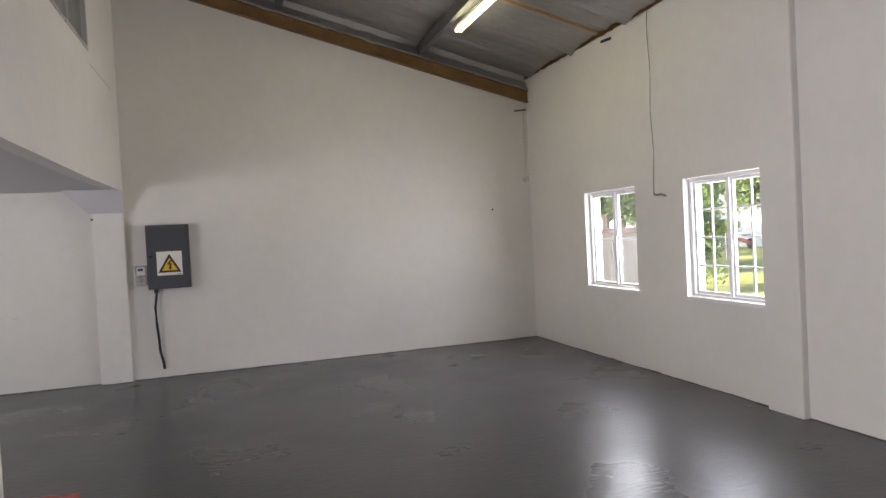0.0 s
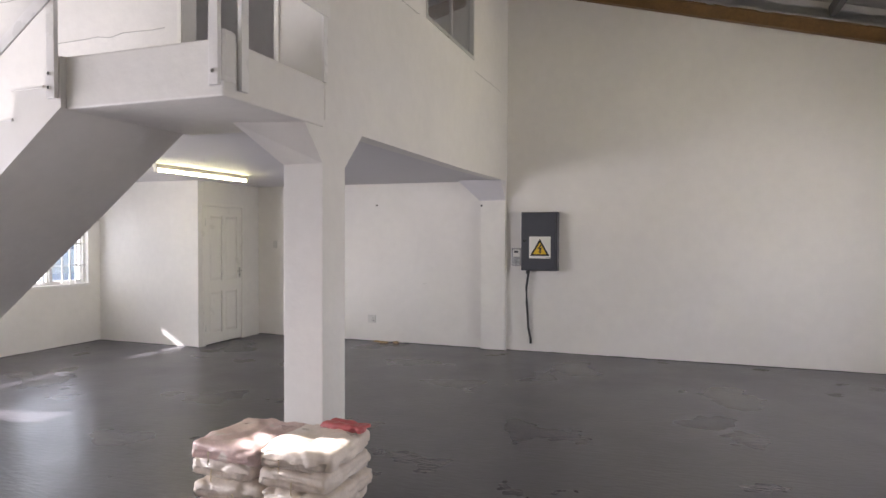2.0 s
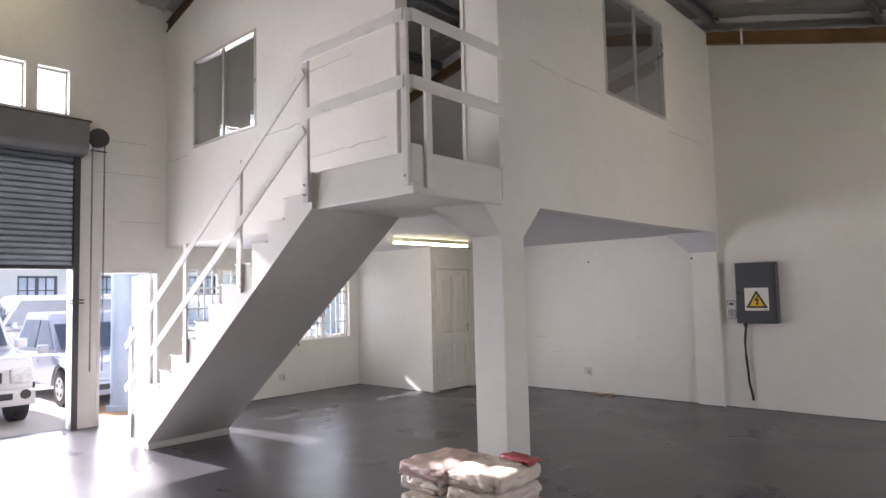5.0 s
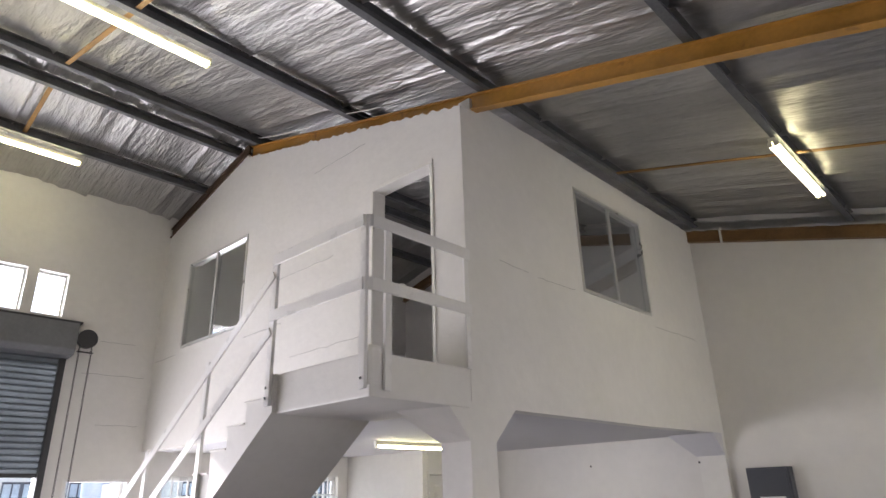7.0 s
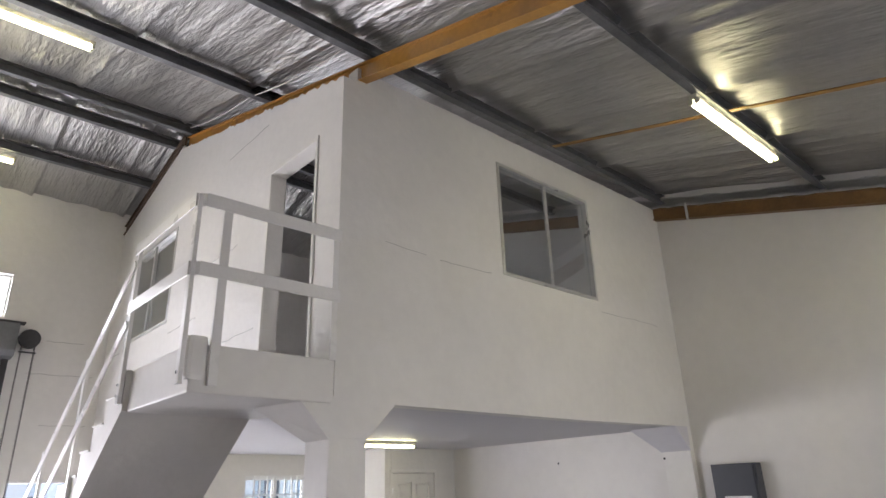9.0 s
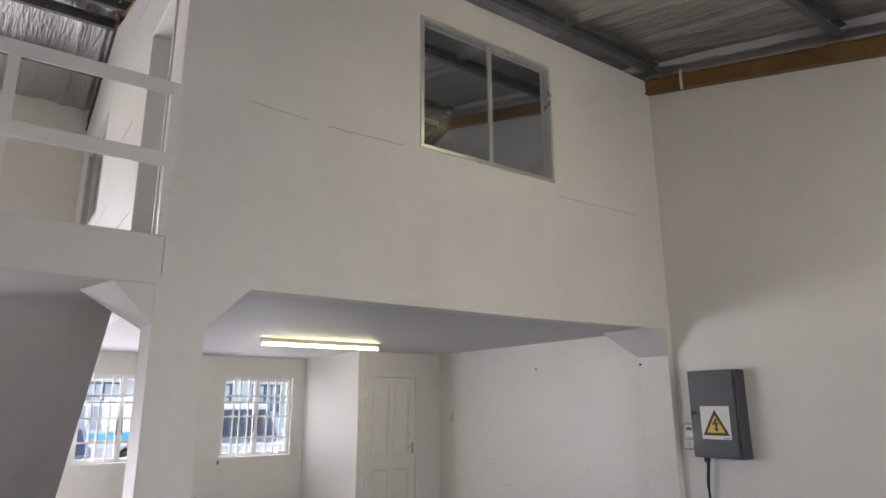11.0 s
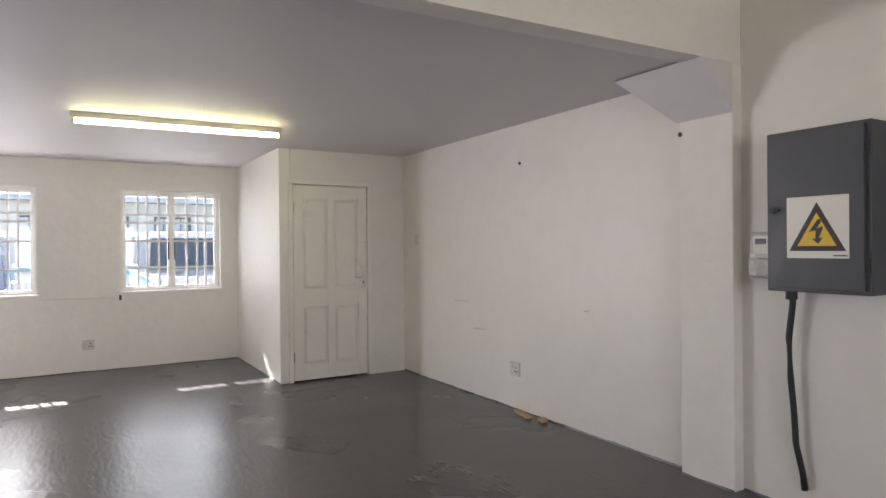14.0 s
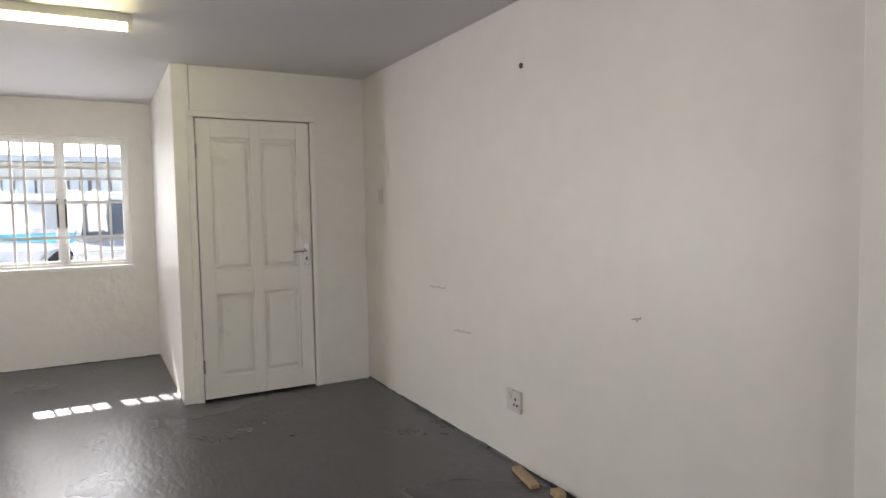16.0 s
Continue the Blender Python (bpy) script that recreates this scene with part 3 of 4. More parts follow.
# ---- doors ----
def panel_door(name, label, w, h):
    """Four-panel door, hinge edge at the origin, leaf along +y, face towards +x."""
    d = tagged(empty(name, kind="structure"), label, "door")
    t = 0.04
    s, m0 = 0.10, w / 2
    rows = ((0.16, 0.77), (0.94, h - 0.13))
    part("leaf", box(-t, -0.022, 0.0, w, 0.008, h), M_DOOR, d)
    for a, b in ((0, s), (m0 - 0.035, m0 + 0.035), (w - s, w)):
        part("stile", box(-0.0225, 0.0, a, b, 0.008, h, 0.003), M_DOOR, d)
    for c, e in ((0.008, rows[0][0]), (rows[0][1], rows[1][0]), (rows[1][1], h)):
        for a, b in ((s, m0 - 0.035), (m0 + 0.035, w - s)):
            part("rail", box(-0.0225, -0.0005, a, b, c, e, 0.003), M_DOOR, d)
    for a, b in ((s, m0 - 0.035), (m0 + 0.035, w - s)):
        for c, e in rows:
            bm = box(-0.024, -0.004, a + 0.01, b - 0.01, c + 0.01, e - 0.01)
            top = [v for v in bm.verts if v.co.x > -0.012]
            cy, cz = (a + b) / 2, (c + e) / 2
            for v in top:
                v.co.y -= math.copysign(0.03, v.co.y - cy)
                v.co.z -= math.copysign(0.03, v.co.z - cz)
            part("panel", bm, M_DOOR, d)
    return d
dr = panel_door("door_closet", "closed white four-panel wooden door", 0.817, 2.030)
dr.location = (-5.522, 7.449, 0.008)
hp = part("door_handle", box(0.0, 0.006, 0.755, 0.795, 0.95, 1.11, 0.002), M_CHROME, dr, "chrome lever handle")
part("lever", tube([(0.0, 0.775, 1.06), (0.045, 0.775, 1.06), (0.05, 0.76, 1.06), (0.05, 0.66, 1.055)], 0.009), M_CHROME, hp)
part("keyhole", box(0.006, 0.0075, 0.770, 0.780, 0.985, 1.01), M_BLACK, hp)
for z in (0.25, 1.8):
    part("hinge", rod((0.004, 0.0, z - 0.05), (0.004, 0.0, z + 0.05), 0.007, 8), M_CHROME, dr)
fr = tagged(empty("door_frame_closet", kind="structure"), "white painted door frame", "door frame")
for a, b, c, d in ((7.395, 7.442, 0.0, 2.045), (8.273, 8.315, 0.0, 2.045), (7.395, 8.315, 2.047, 2.09)):
    part("jamb", box(-5.60, -5.508, a, b, c, d, 0.004), M_DOOR, fr)

# upstairs doorway with its leaf swung inwards
fr = tagged(empty("door_frame_upper", kind="structure"), "white painted door frame with latch plate", "door frame")
for a, b, c, d in ((-2.58, -2.54, 2.652, 4.63), (-1.737, -1.70, 2.652, 4.63), (-2.58, -1.70, 4.632, 4.67)):
    part("jamb", box(a, b, YM - 0.012, YM + 0.15, c, d, 0.004), M_DOOR, fr)
part("latch_plate", box(-2.539, -2.536, YM + 0.05, YM + 0.09, 3.6, 3.72), M_STEEL, fr)
du = panel_door("door_upper", "white four-panel wooden door swung open inwards", 0.78, 1.95)
du.location, du.rotation_euler = (-1.76, YM + 0.16, 2.66), (0, 0, radians(-8))

# outside doorway
fr = tagged(empty("door_frame_west", kind="structure"), "white painted outer door frame", "door frame")
for a, b, c, d in ((2.79, 2.83, 0.0, 2.05), (3.58, 3.62, 0.0, 2.05), (2.83, 3.58, 2.01, 2.05)):
    part("jamb", box(XL - 0.1, XL + 0.012, a, b, c, d, 0.004), M_RAIL, fr)
dw = panel_door("door_west", "white outer door standing open to the yard", 0.74, 2.0)
dw.location, dw.rotation_euler = (XL - 0.12, 3.57, 0.0), (0, 0, radians(86))
part("door_handle", box(0.0, 0.03, 0.66, 0.70, 0.98, 1.10, 0.004), M_CHROME, dw, "chrome handle")

# ---- roller door ----
rd = tagged(empty("roller_door"), "grey ribbed steel roller door rolled half up", "roller door")
bm = bmesh.new()
pts = []
z = 2.10
while z < 3.62:
    for dz, dx in ((0.0, 0.0), (0.018, 0.016), (0.05, 0.02), (0.068, 0.0)):
        pts.append((XL - 0.03 + dx, z + dz))
    z += 0.076
va = [[bm.verts.new((x + s, y, zz)) for x, zz in pts] for y, s in ((-2.68, 0), (2.50, 0))]
for k in range(len(pts) - 1):
    bm.faces.new((va[0][k], va[1][k], va[1][k + 1], va[0][k + 1]))
bmesh.ops.solidify(bm, geom=bm.faces[:], thickness=0.004)
part("curtain", bm, M_ROLLER, rd)
part("bottom_bar", box(XL - 0.045, XL + 0.0, -2.68, 2.49, 2.06, 2.11, 0.004), M_STEEL, rd)
for y in (-2.72, 2.52):
    part("guide", box(XL - 0.06, XL + 0.035, y - 0.035, y + 0.04, 0.0, 3.55, 0.004), M_STEEL, rd)
part("hood", prism([(XL + 0.002, 3.53), (XL + 0.20, 3.55), (XL + 0.26, 3.62), (XL + 0.26, 3.97), (XL + 0.002, 4.0)], "y", -2.9, 2.585, 0.008), M_ROLLBOX, rd)
part("hood_strip", box(XL + 0.002, XL + 0.12, -2.95, 2.66, 4.003, 4.03, 0.003), M_STEEL, rd)
wh = part("chain_wheel", rod((XL + 0.12, 2.73, 3.80), (XL + 0.19, 2.73, 3.80), 0.125, 28), M_STEEL, rd)
part("chain_guide", box(XL + 0.14, XL + 0.17, 2.63, 2.83, 3.615, 3.63), M_STEEL, wh)
part("axle", rod((XL + 0.15, 2.58, 3.80), (XL + 0.15, 2.74, 3.80), 0.03, 12), M_STEEL, rd)
for cy_ in (2.655, 2.805):
    bm = bmesh.new()
    z = 3.72
    k = 0
    while z > 0.75:
        h = 0.019
        c = Vector((XL + 0.155, cy_, z))
        for s in (-1, 1):
            o = Vector((0.008 * s, 0, 0)) if k % 2 else Vector((0, 0.008 * s, 0))
            merge(bm, rod(c + o - Vector((0, 0, h)), c + o + Vector((0, 0, h)), 0.0035, 4))
        z -= 0.03
        k += 1
    part("chain", bm, M_STEEL, rd)
for z in (1.62, 1.66):
    part("slide_bolt", rod((XL + 0.03, 2.44, z), (XL + 0.03, 2.62, z), 0.009, 8), M_STEEL, rd)


# ---- fluorescent lights ----
def light(name, at, length, turn, label, tubes=(0.0,), group="", lit=M_TUBE):
    ob = tagged(empty(name, at=at), label, "light", group)
    ob.rotation_euler = (0, 0, turn)
    L = length / 2
    part("housing", prism([(-0.035, 0.0), (0.035, 0.0), (0.028, -0.045), (-0.028, -0.045)], "y", -L, L, 0.004), M_FITTING, ob)
    for x in tubes:
        part("tube", rod((x, -L + 0.03, -0.066), (x, L - 0.03, -0.066), 0.016, 14), lit, ob, "glowing fluorescent tube", True)
        for s in (-1, 1):
            part("cap", box(x - 0.02, x + 0.02, s * (L - 0.015) - 0.012, s * (L - 0.015) + 0.012, -0.088, -0.04, 0.004), M_FITTING, ob)
    return ob
light("fluorescent_light", (-4.5, 6.25, 2.405), 1.55, radians(-2), "fluorescent batten light fixed under the slab", lit=M_TUBE_LOW)
# the last two are added out of view, to light the south end
for x, y0, y1 in ((0.66, 5.8, 7.4), (2.72, 5.75, 7.3), (-3.2, 0.55, 2.15), (-6.5, 0.5, 2.06), (0.66, -3.6, -2.0), (-3.2, -4.4, -2.8)):
    light("fluorescent_light", (x, (y0 + y1) / 2, rafter_top(x) + 0.0), y1 - y0, 0.0, "twin-tube fluorescent batten light hung under a purlin", (-0.028, 0.028), group="roof lights")

# ---- electrical box ----
eb = tagged(empty("electrical_box"), "charcoal steel electrical cabinet with warning sign on the wall", "electrical box")
part("body", box(-1.10, -0.60, 8.572, YB, 1.145, 1.95, 0.006), M_BOXGREY, eb)
dd = part("door", box(-1.085, -0.625, 8.556, 8.5735, 1.165, 1.932, 0.004), M_BOXGREY, eb)
part("latch", rod((-1.055, 8.545, 1.555), (-1.055, 8.557, 1.555), 0.017, 12), M_BLACK, dd)
part("latch", box(-1.06, -1.02, 8.540, 8.546, 1.547, 1.563, 0.002), M_BLACK, dd)
for z in (1.28, 1.83):
    part("hinge", rod((-0.615, 8.562, z - 0.03), (-0.615, 8.562, z + 0.03), 0.006, 8), M_STEEL, dd)
sg = part("warning_sign", box(-0.985, -0.69, 8.5535, 8.5558, 1.315, 1.615), M_SIGN, dd, "white sign with black-edged yellow hazard triangle")
def flat(pts, y):
    return prism(pts, "y", y, y + 0.0008)
cx = -0.8375
part("triangle", flat([(cx - 0.135, 1.35), (cx + 0.135, 1.35), (cx, 1.585)], 8.5522), M_INK, sg)
part("triangle", flat([(cx - 0.093, 1.374), (cx + 0.093, 1.374), (cx, 1.535)], 8.5510), M_YELLOW, sg)
part("lightning_arrow", flat([(cx + 0.0060, 1.503), (cx - 0.0360, 1.442), (cx - 0.0030, 1.45), (cx - 0.0045, 1.408), (cx - 0.0240, 1.412), (cx + 0.0090, 1.384), (cx + 0.0300, 1.415), (cx + 0.0120, 1.411), (cx + 0.0330, 1.468), (cx + 0.0015, 1.459), (cx + 0.0300, 1.503)], 8.5498), M_INK, sg)
part("print_line", flat([(-0.76, 1.325), (-0.70, 1.325), (-0.70, 1.331), (-0.76, 1.331)], 8.5522), M_INK, sg)
cab = [(-1.02, 8.65, 1.15), (-1.02, 8.66, 1.08), (-1.045, 8.665, 0.9), (-1.04, 8.67, 0.7), (-1.025, 8.675, 0.5), (-1.02, 8.68, 0.35), (-0.99, 8.69, 0.2), (-0.985, 8.695, 0.12)]
sup = tagged(empty("supply_cable"), "thick black cable hanging below the electrical box", "cable")
part("cable", tube([Vector(cab[0]).lerp(Vector(cab[0]), 0)] + [Vector(p) for p in cab], 0.016, 10), M_BLACK, sup, smooth=True)
part("gland", rod((-1.02, 8.65, 1.10), (-1.02, 8.65, 1.145), 0.028, 12), M_BLACK, sup)
mt = tagged(empty("electricity_meter"), "small clear-covered grey electricity meter on the wall", "meter")
part("body", box(-1.26, -1.115, 8.66, YB, 1.20, 1.45, 0.01), M_METER, mt)
part("cover", box(-1.25, -1.125, 8.63, 8.662, 1.21, 1.31, 0.012), M_METER, mt)
part("label_plate", box(-1.235, -1.14, 8.654, 8.6595, 1.33, 1.43), M_SIGN, mt)
part("display", box(-1.22, -1.16, 8.650, 8.6535, 1.385, 1.415), M_BOXGREY, mt)

# ---- wall fittings ----
def socket(name, m, label):
    ob = tagged(empty(name), label, "socket")
    ob.matrix_basis = m
    pl = part("plate", box(-0.062, 0.062, -0.016, 0.0, -0.058, 0.058, 0.004), M_PLASTIC, ob)
    part("switch", box(-0.04, -0.015, -0.022, -0.016, 0.01, 0.04, 0.002), M_PLASTIC, pl)
    for x, z in ((0.02, 0.012), (0.008, -0.018), (0.034, -0.018)):
        part("hole", rod((x, -0.0175, z), (x, -0.0155, z), 0.008, 10), M_BLACK, pl)
socket("wall_socket", pose(-3.455, YB, 0.345), "white square plug socket on the wall")
socket("wall_socket", pose(XL, 5.65, 0.31, 0, 0, 90), "white plug socket box on the wall below windows")
sw = tagged(empty("light_switch"), "narrow white light switch on the wall", "switch")
part("plate", box(-5.235, -5.165, YB - 0.01, YB, 1.41, 1.53, 0.003), M_PLASTIC, sw)
part("rocker", box(-5.21, -5.19, YB - 0.015, YB - 0.01, 1.45, 1.49, 0.002), M_PLASTIC, sw)
cd = tagged(empty("conduit"), "thin white conduit in the wall corner with a junction box", "conduit")
part("pipe", rod((4.22, YB - 0.014, 2.45), (4.22, YB - 0.014, 3.5), 0.012, 10), M_PLASTIC, cd)
part("junction_box", rod((4.22, YB - 0.04, 2.42), (4.22, YB, 2.42), 0.045, 16), M_PLASTIC, cd)
part("bracket", bar((4.08, YB - 0.03, 3.45), (4.27, YB - 0.03, 3.47), 0.02, 0.02), M_STEEL, cd)
wr = tagged(empty("loose_wire"), "thin grey wire hanging loose from the roof", "wire")
wpts = [(4.25, 5.65 + 0.012 * math.sin(k * 0.9), 3.9 - 1.94 * k / 16) for k in range(17)]
part("wire", tube(wpts, 0.0045, 6), M_ROLLBOX, wr)
part("stripped_end", tube([wpts[-1], (4.24, 5.60, 1.945), (4.23, 5.52, 1.95), (4.24, 5.45, 1.925)], 0.011, 6), M_ROLLBOX, wr)
sb = tagged(empty("steel_bracket"), "short steel rod sticking out of the wall top", "bracket")
part("rod", bar((XR + 0.03, 6.40, 3.86), (XR - 0.13, 6.40, 3.80), 0.03, 0.03), M_STEEL, sb)
for x, y, z, n in ((-3.375, YB, 2.08, "north"), (3.65, YB, 1.98, "north"), (-1.693, 8.64, 2.05, "north")):
    nl = tagged(empty("wall_plug"), "small dark plug hole in the plaster", "wall plug")
    part("plug", rod((x, y - 0.006, z), (x, y, z), 0.014, 10), M_INK, nl)
# conduit along the west wall below the windows
wc_ = tagged(empty("wall_cable"), "thin painted cable clipped along the wall", "cable")
part("cable", tube([(XL + 0.006, 5.18, 0.845), (XL + 0.006, 5.6, 0.842), (XL + 0.006, 5.98, 0.84)], 0.006, 6), M_WALL_B, wc_)
part("clip", box(XL, XL + 0.015, 5.965, 5.99, 0.80, 0.86), M_STEEL, wc_)
# white lead along the middle rafter
wl = tagged(empty("roof_cable"), "thin white cable sagging along the rafter", "cable")
part("cable", tube([(-4.85 + 3.6 * k / 18, YM - 0.06, rafter_top(-4.85 + 3.6 * k / 18) + 0.03 - 0.05 * math.sin(math.pi * ((k % 9) / 9))) for k in range(19)], 0.006, 6), M_PLASTIC, wl)

cc = tagged(empty("cable_clip"), "short white painted pipe end clipped on the brown rafter", "pipe")
part("stub", rod((-0.86, YB - 0.112, rafter_top(-0.86) - 0.24), (-0.86, YB - 0.112, rafter_top(-0.86) - 0.03), 0.016, 10), M_PLASTIC, cc)
part("cap", rod((-0.86, YB - 0.112, rafter_top(-0.86) - 0.05), (-0.86, YB - 0.112, rafter_top(-0.86) - 0.02), 0.024, 10), M_PLASTIC, cc)

M_CRACK = mat("grey_plaster_crack", (0.43, 0.42, 0.40), 0.8)
# cracks in the plaster as thin raised lines of filler
def crack(pts, axis, at):
    c = tagged(empty("wall_crack", kind="structure"), "hairline crack in the white plaster", "crack")
    part("line", tube([(at, p[0], p[1]) if axis == "x" else (p[0], at, p[1]) for p in pts], 0.0032, 5), M_CRACK, c)
crack([(4.16, 3.675), (4.25, 3.672), (4.36, 3.66), (4.47, 3.66), (4.6, 3.655)], "x", XF - 0.001)
crack([(YB - 0.006, z0 * 0.1 + 2.4) for z0 in range(0, 27)], "x", XF - 0.002)

def wander(u0, u1, z, k):
    return [(u0 + (u1 - u0) * i / 9, z + 0.02 * noise.noise((i * 0.7, k, 0)) + 0.012 * i / 9) for i in range(10)]
for u0, u1, z, k in ((2.95, 3.42, 3.83, 1), (2.78, 3.6, 3.38, 2), (3.05, 3.6, 2.72, 3), (0.2, 1.3, 5.2, 4)):
    crack(wander(u0, u1, z, k), "x", XL + 0.001)
for u0, u1, z, k in ((-7.3, -6.7, 3.62, 5), (-4.9, -4.1, 3.55, 6), (-4.2, -3.2, 4.1, 7), (-3.9, -2.7, 3.15, 8), (-3.6, -2.7, 5.25, 9)):
    crack(wander(u0, u1, z, k), "y", YM - 0.001)
for u0, u1, z, k in ((7.15, 8.3, 3.56, 11), (4.75, 5.4, 3.64, 12)):
    crack(wander(u0, u1, z, k), "x", XF + 0.0005)
for u0, u1, z, k in ((-4.42, -4.2, 0.86, 13), (-4.1, -3.9, 0.62, 14), (-2.62, -2.57, 0.9, 15)):
    crack(wander(u0, u1, z, k), "y", YB - 0.0005)

# floor paint lapping unevenly up the foot of the walls, doubling as the dark shade line
def paint_shade_edge(name, p, q, out):
    p, q, out = Vector((*p, 0)), Vector((*q, 0)), Vector((*out, 0))
    n = int((q - p).length / 0.04)
    bm = bmesh.new()
    cols = []
    for k in range(n + 1):
        c = p.lerp(q, k / n)
        z = 0.011 + 0.007 * noise.noise((c.x * 2.3, c.y * 2.3, 1)) + 0.006 * noise.noise((c.x * 11, c.y * 11, 2))
        cols.append([bm.verts.new(c + out * d + Vector((0, 0, h))) for d, h in ((0.0, z), (0.004, z - 0.002), (0.009, -0.004))])
    for a, b in zip(cols, cols[1:]):
        for i in range(2):
            bm.faces.new((a[i], b[i], b[i + 1], a[i + 1]))
    struct(name, bm, M_FLOOR, "uneven dark floor paint and drawn shade line at the wall foot")
paint_shade_edge("trim_floor_north", (-1.34, YB), (XR, YB), (0, -1))
paint_shade_edge("trim_floor_alcove", (-5.52, YB), (-1.70, YB), (0, -1))
paint_shade_edge("trim_floor_east", (XR, 4.2), (XR, YB), (-1, 0))
paint_shade_edge("trim_floor_east_near", (XR, YS), (XR, 3.83), (-1, 0))
paint_shade_edge("trim_floor_west", (XL, 3.63), (XL, 7.3), (1, 0))
paint_shade_edge("trim_floor_closet", (XL, 7.305), (-5.53, 7.305), (0, -1))
paint_shade_edge("trim_floor_pilaster", (-1.70, 8.64), (-1.345, 8.64), (0, -1))

# bits left on the floor
for x, y, a, b, h in ((-3.27, 8.645, 0.24, 0.05, 0.022), (-3.03, 8.66, 0.07, 0.05, 0.03)):
    d = tagged(empty("wood_offcut"), "small raw wood offcut lying by the wall", "offcut")
    d.location, d.rotation_euler = (x, y, 0.003), (0, 0, -0.22)
    part("piece", box(-a / 2, a / 2, -b / 2, b / 2, 0, h, 0.004), M_WOODBIT, d)


# ---- stacked bags ----
def bag(at, sx, sy, h, turn, material, label, seed):
    ob = tagged(empty("bag", at=at), label, "bag", "stack of bags")
    ob.rotation_euler = (0, 0, turn)
    bm = bmesh.new()
    bmesh.ops.create_cube(bm, size=2)
    bmesh.ops.subdivide_edges(bm, edges=bm.edges[:], cuts=21, use_grid_fill=True)
    for v in bm.verts:
        x, y, z = v.co
        edge = max(abs(x), abs(y))
        puff = 1 - 0.2 * max(0, (edge - 0.7) / 0.3) ** 2
        pinch = 1.02 - 0.08 * abs(z) ** 5 - 0.05 * (x * y) ** 2
        px, py, pz = x * sx / 2 * pinch, y * sy / 2 * pinch, z * h / 2 * puff
        cr = 0.016 * noise.noise((px * 5 + seed, py * 5, pz * 6)) + 0.007 * noise.noise((px * 19, py * 17 + seed, pz * 25)) - 0.014 * max(0.0, 1 - 6 * abs(noise.noise((px * 6 + py * 4, py * 5 - seed, seed + pz * 9)))) + 0.007 * abs(noise.noise((px * 34, py * 30, seed + pz * 40)))
        n = Vector((x * abs(x) ** 3, y * abs(y) ** 3, z * abs(z) ** 3 * 1.2)).normalized()
        v.co = Vector((px, py, pz + h / 2)) + n * cr
        v.co.z = max(v.co.z, 0.002)
    body = part("sack", bm, material, ob, smooth=True)
    # gathered end flap
    fl = bmesh.new()
    rows = []
    for i in range(13):
        u = -0.42 + 0.84 * i / 12
        rows.append([fl.verts.new((u * sx + 0.01 * noise.noise((u * 9, k, seed)), -sy / 2 - 0.002 - 0.012 * k + 0.006 * noise.noise((u * 14, k * 2, seed)), h * (0.52 - 0.13 * k) + 0.008 * noise.noise((u * 20, k, seed + 3)))) for k in range(3)])
    for a, b in zip(rows, rows[1:]):
        for k in range(2):
            fl.faces.new((a[k], a[k + 1], b[k + 1], b[k]))
    bmesh.ops.solidify(fl, geom=fl.faces[:], thickness=0.006)
    part("flap", fl, material, ob, smooth=True)
    tie = [Vector((sx * (0.2 * math.sin(seed)) + 0.012 * noise.noise((k, seed, 0)), -sy / 2 - 0.022, h * 0.55 - 0.014 * k)) for k in range(6)]
    part("tie", tube(tie, 0.005, 5), M_ROPE, ob, "loose cream twine")
    return ob
sd = 1.0
for col, (bx_, wx) in enumerate(((-1.485, 0.43), (-1.035, 0.42))):
    for k in range(4):
        pink = (col == 0 and k in (0, 3))
        jx, jy = 0.025 * math.sin(sd * 2.7), 0.025 * math.cos(sd * 1.9)
        bag((bx_ + jx, 3.11 + jy, 0.004 + 0.112 * k), wx + (0.03 if k == 3 else 0), 0.54, 0.122, 0.07 * math.sin(sd * 3.1), M_BAGP if pink else M_BAGW,
            "pinkish crumpled woven plastic bag in a stack" if pink else "cream crumpled woven plastic bag in a stack", sd)
        sd += 1.37
bag((-0.97, 3.33, 0.452), 0.28, 0.14, 0.035, -0.1, M_BAGR, "flat folded red plastic bag on the stack", 9.1)


# ---- outdoors ----
M_YARD = mat("sunlit_concrete_yard", (0.50, 0.47, 0.43), 0.85, vary=0.15, scale=0.5, bump=0.3, bscale=12, second=(0.40, 0.37, 0.33))
M_GRASS = mat("mown_lawn", (0.36, 0.34, 0.07), 0.85, vary=0.35, scale=0.9, bump=0.8, bscale=30, second=(0.44, 0.34, 0.15), patchy=0.02, dist=0.03)
M_CAR = mat("white_car_paint", (0.58, 0.58, 0.59), 0.16, vary=0.02, scale=2, bump=0, rvary=0.04)
M_CARB = mat("pale_silver_car_paint", (0.42, 0.43, 0.49), 0.18, vary=0.02, scale=2, bump=0, rvary=0.04)
M_CARC = mat("cyan_car_paint", (0.05, 0.42, 0.56), 0.2, vary=0.03, scale=2, bump=0)
# bluish base colour stands in for sky reflected in the car windows
M_CARGLASS = mat("car_glass_with_sky_tone", (0.15, 0.18, 0.23), 0.06, vary=0.1, bump=0, spec=0.8)
M_TYRE = mat("tyre_rubber", (0.025, 0.025, 0.026), 0.75, vary=0.2, scale=12)
M_RIM = mat("alloy_rim", (0.5, 0.5, 0.51), 0.3, metal=0.8, vary=0.1, bump=0)
M_LAMP = mat("headlight_glass", (0.55, 0.56, 0.57), 0.1, vary=0.3, scale=14, bump=0.2)
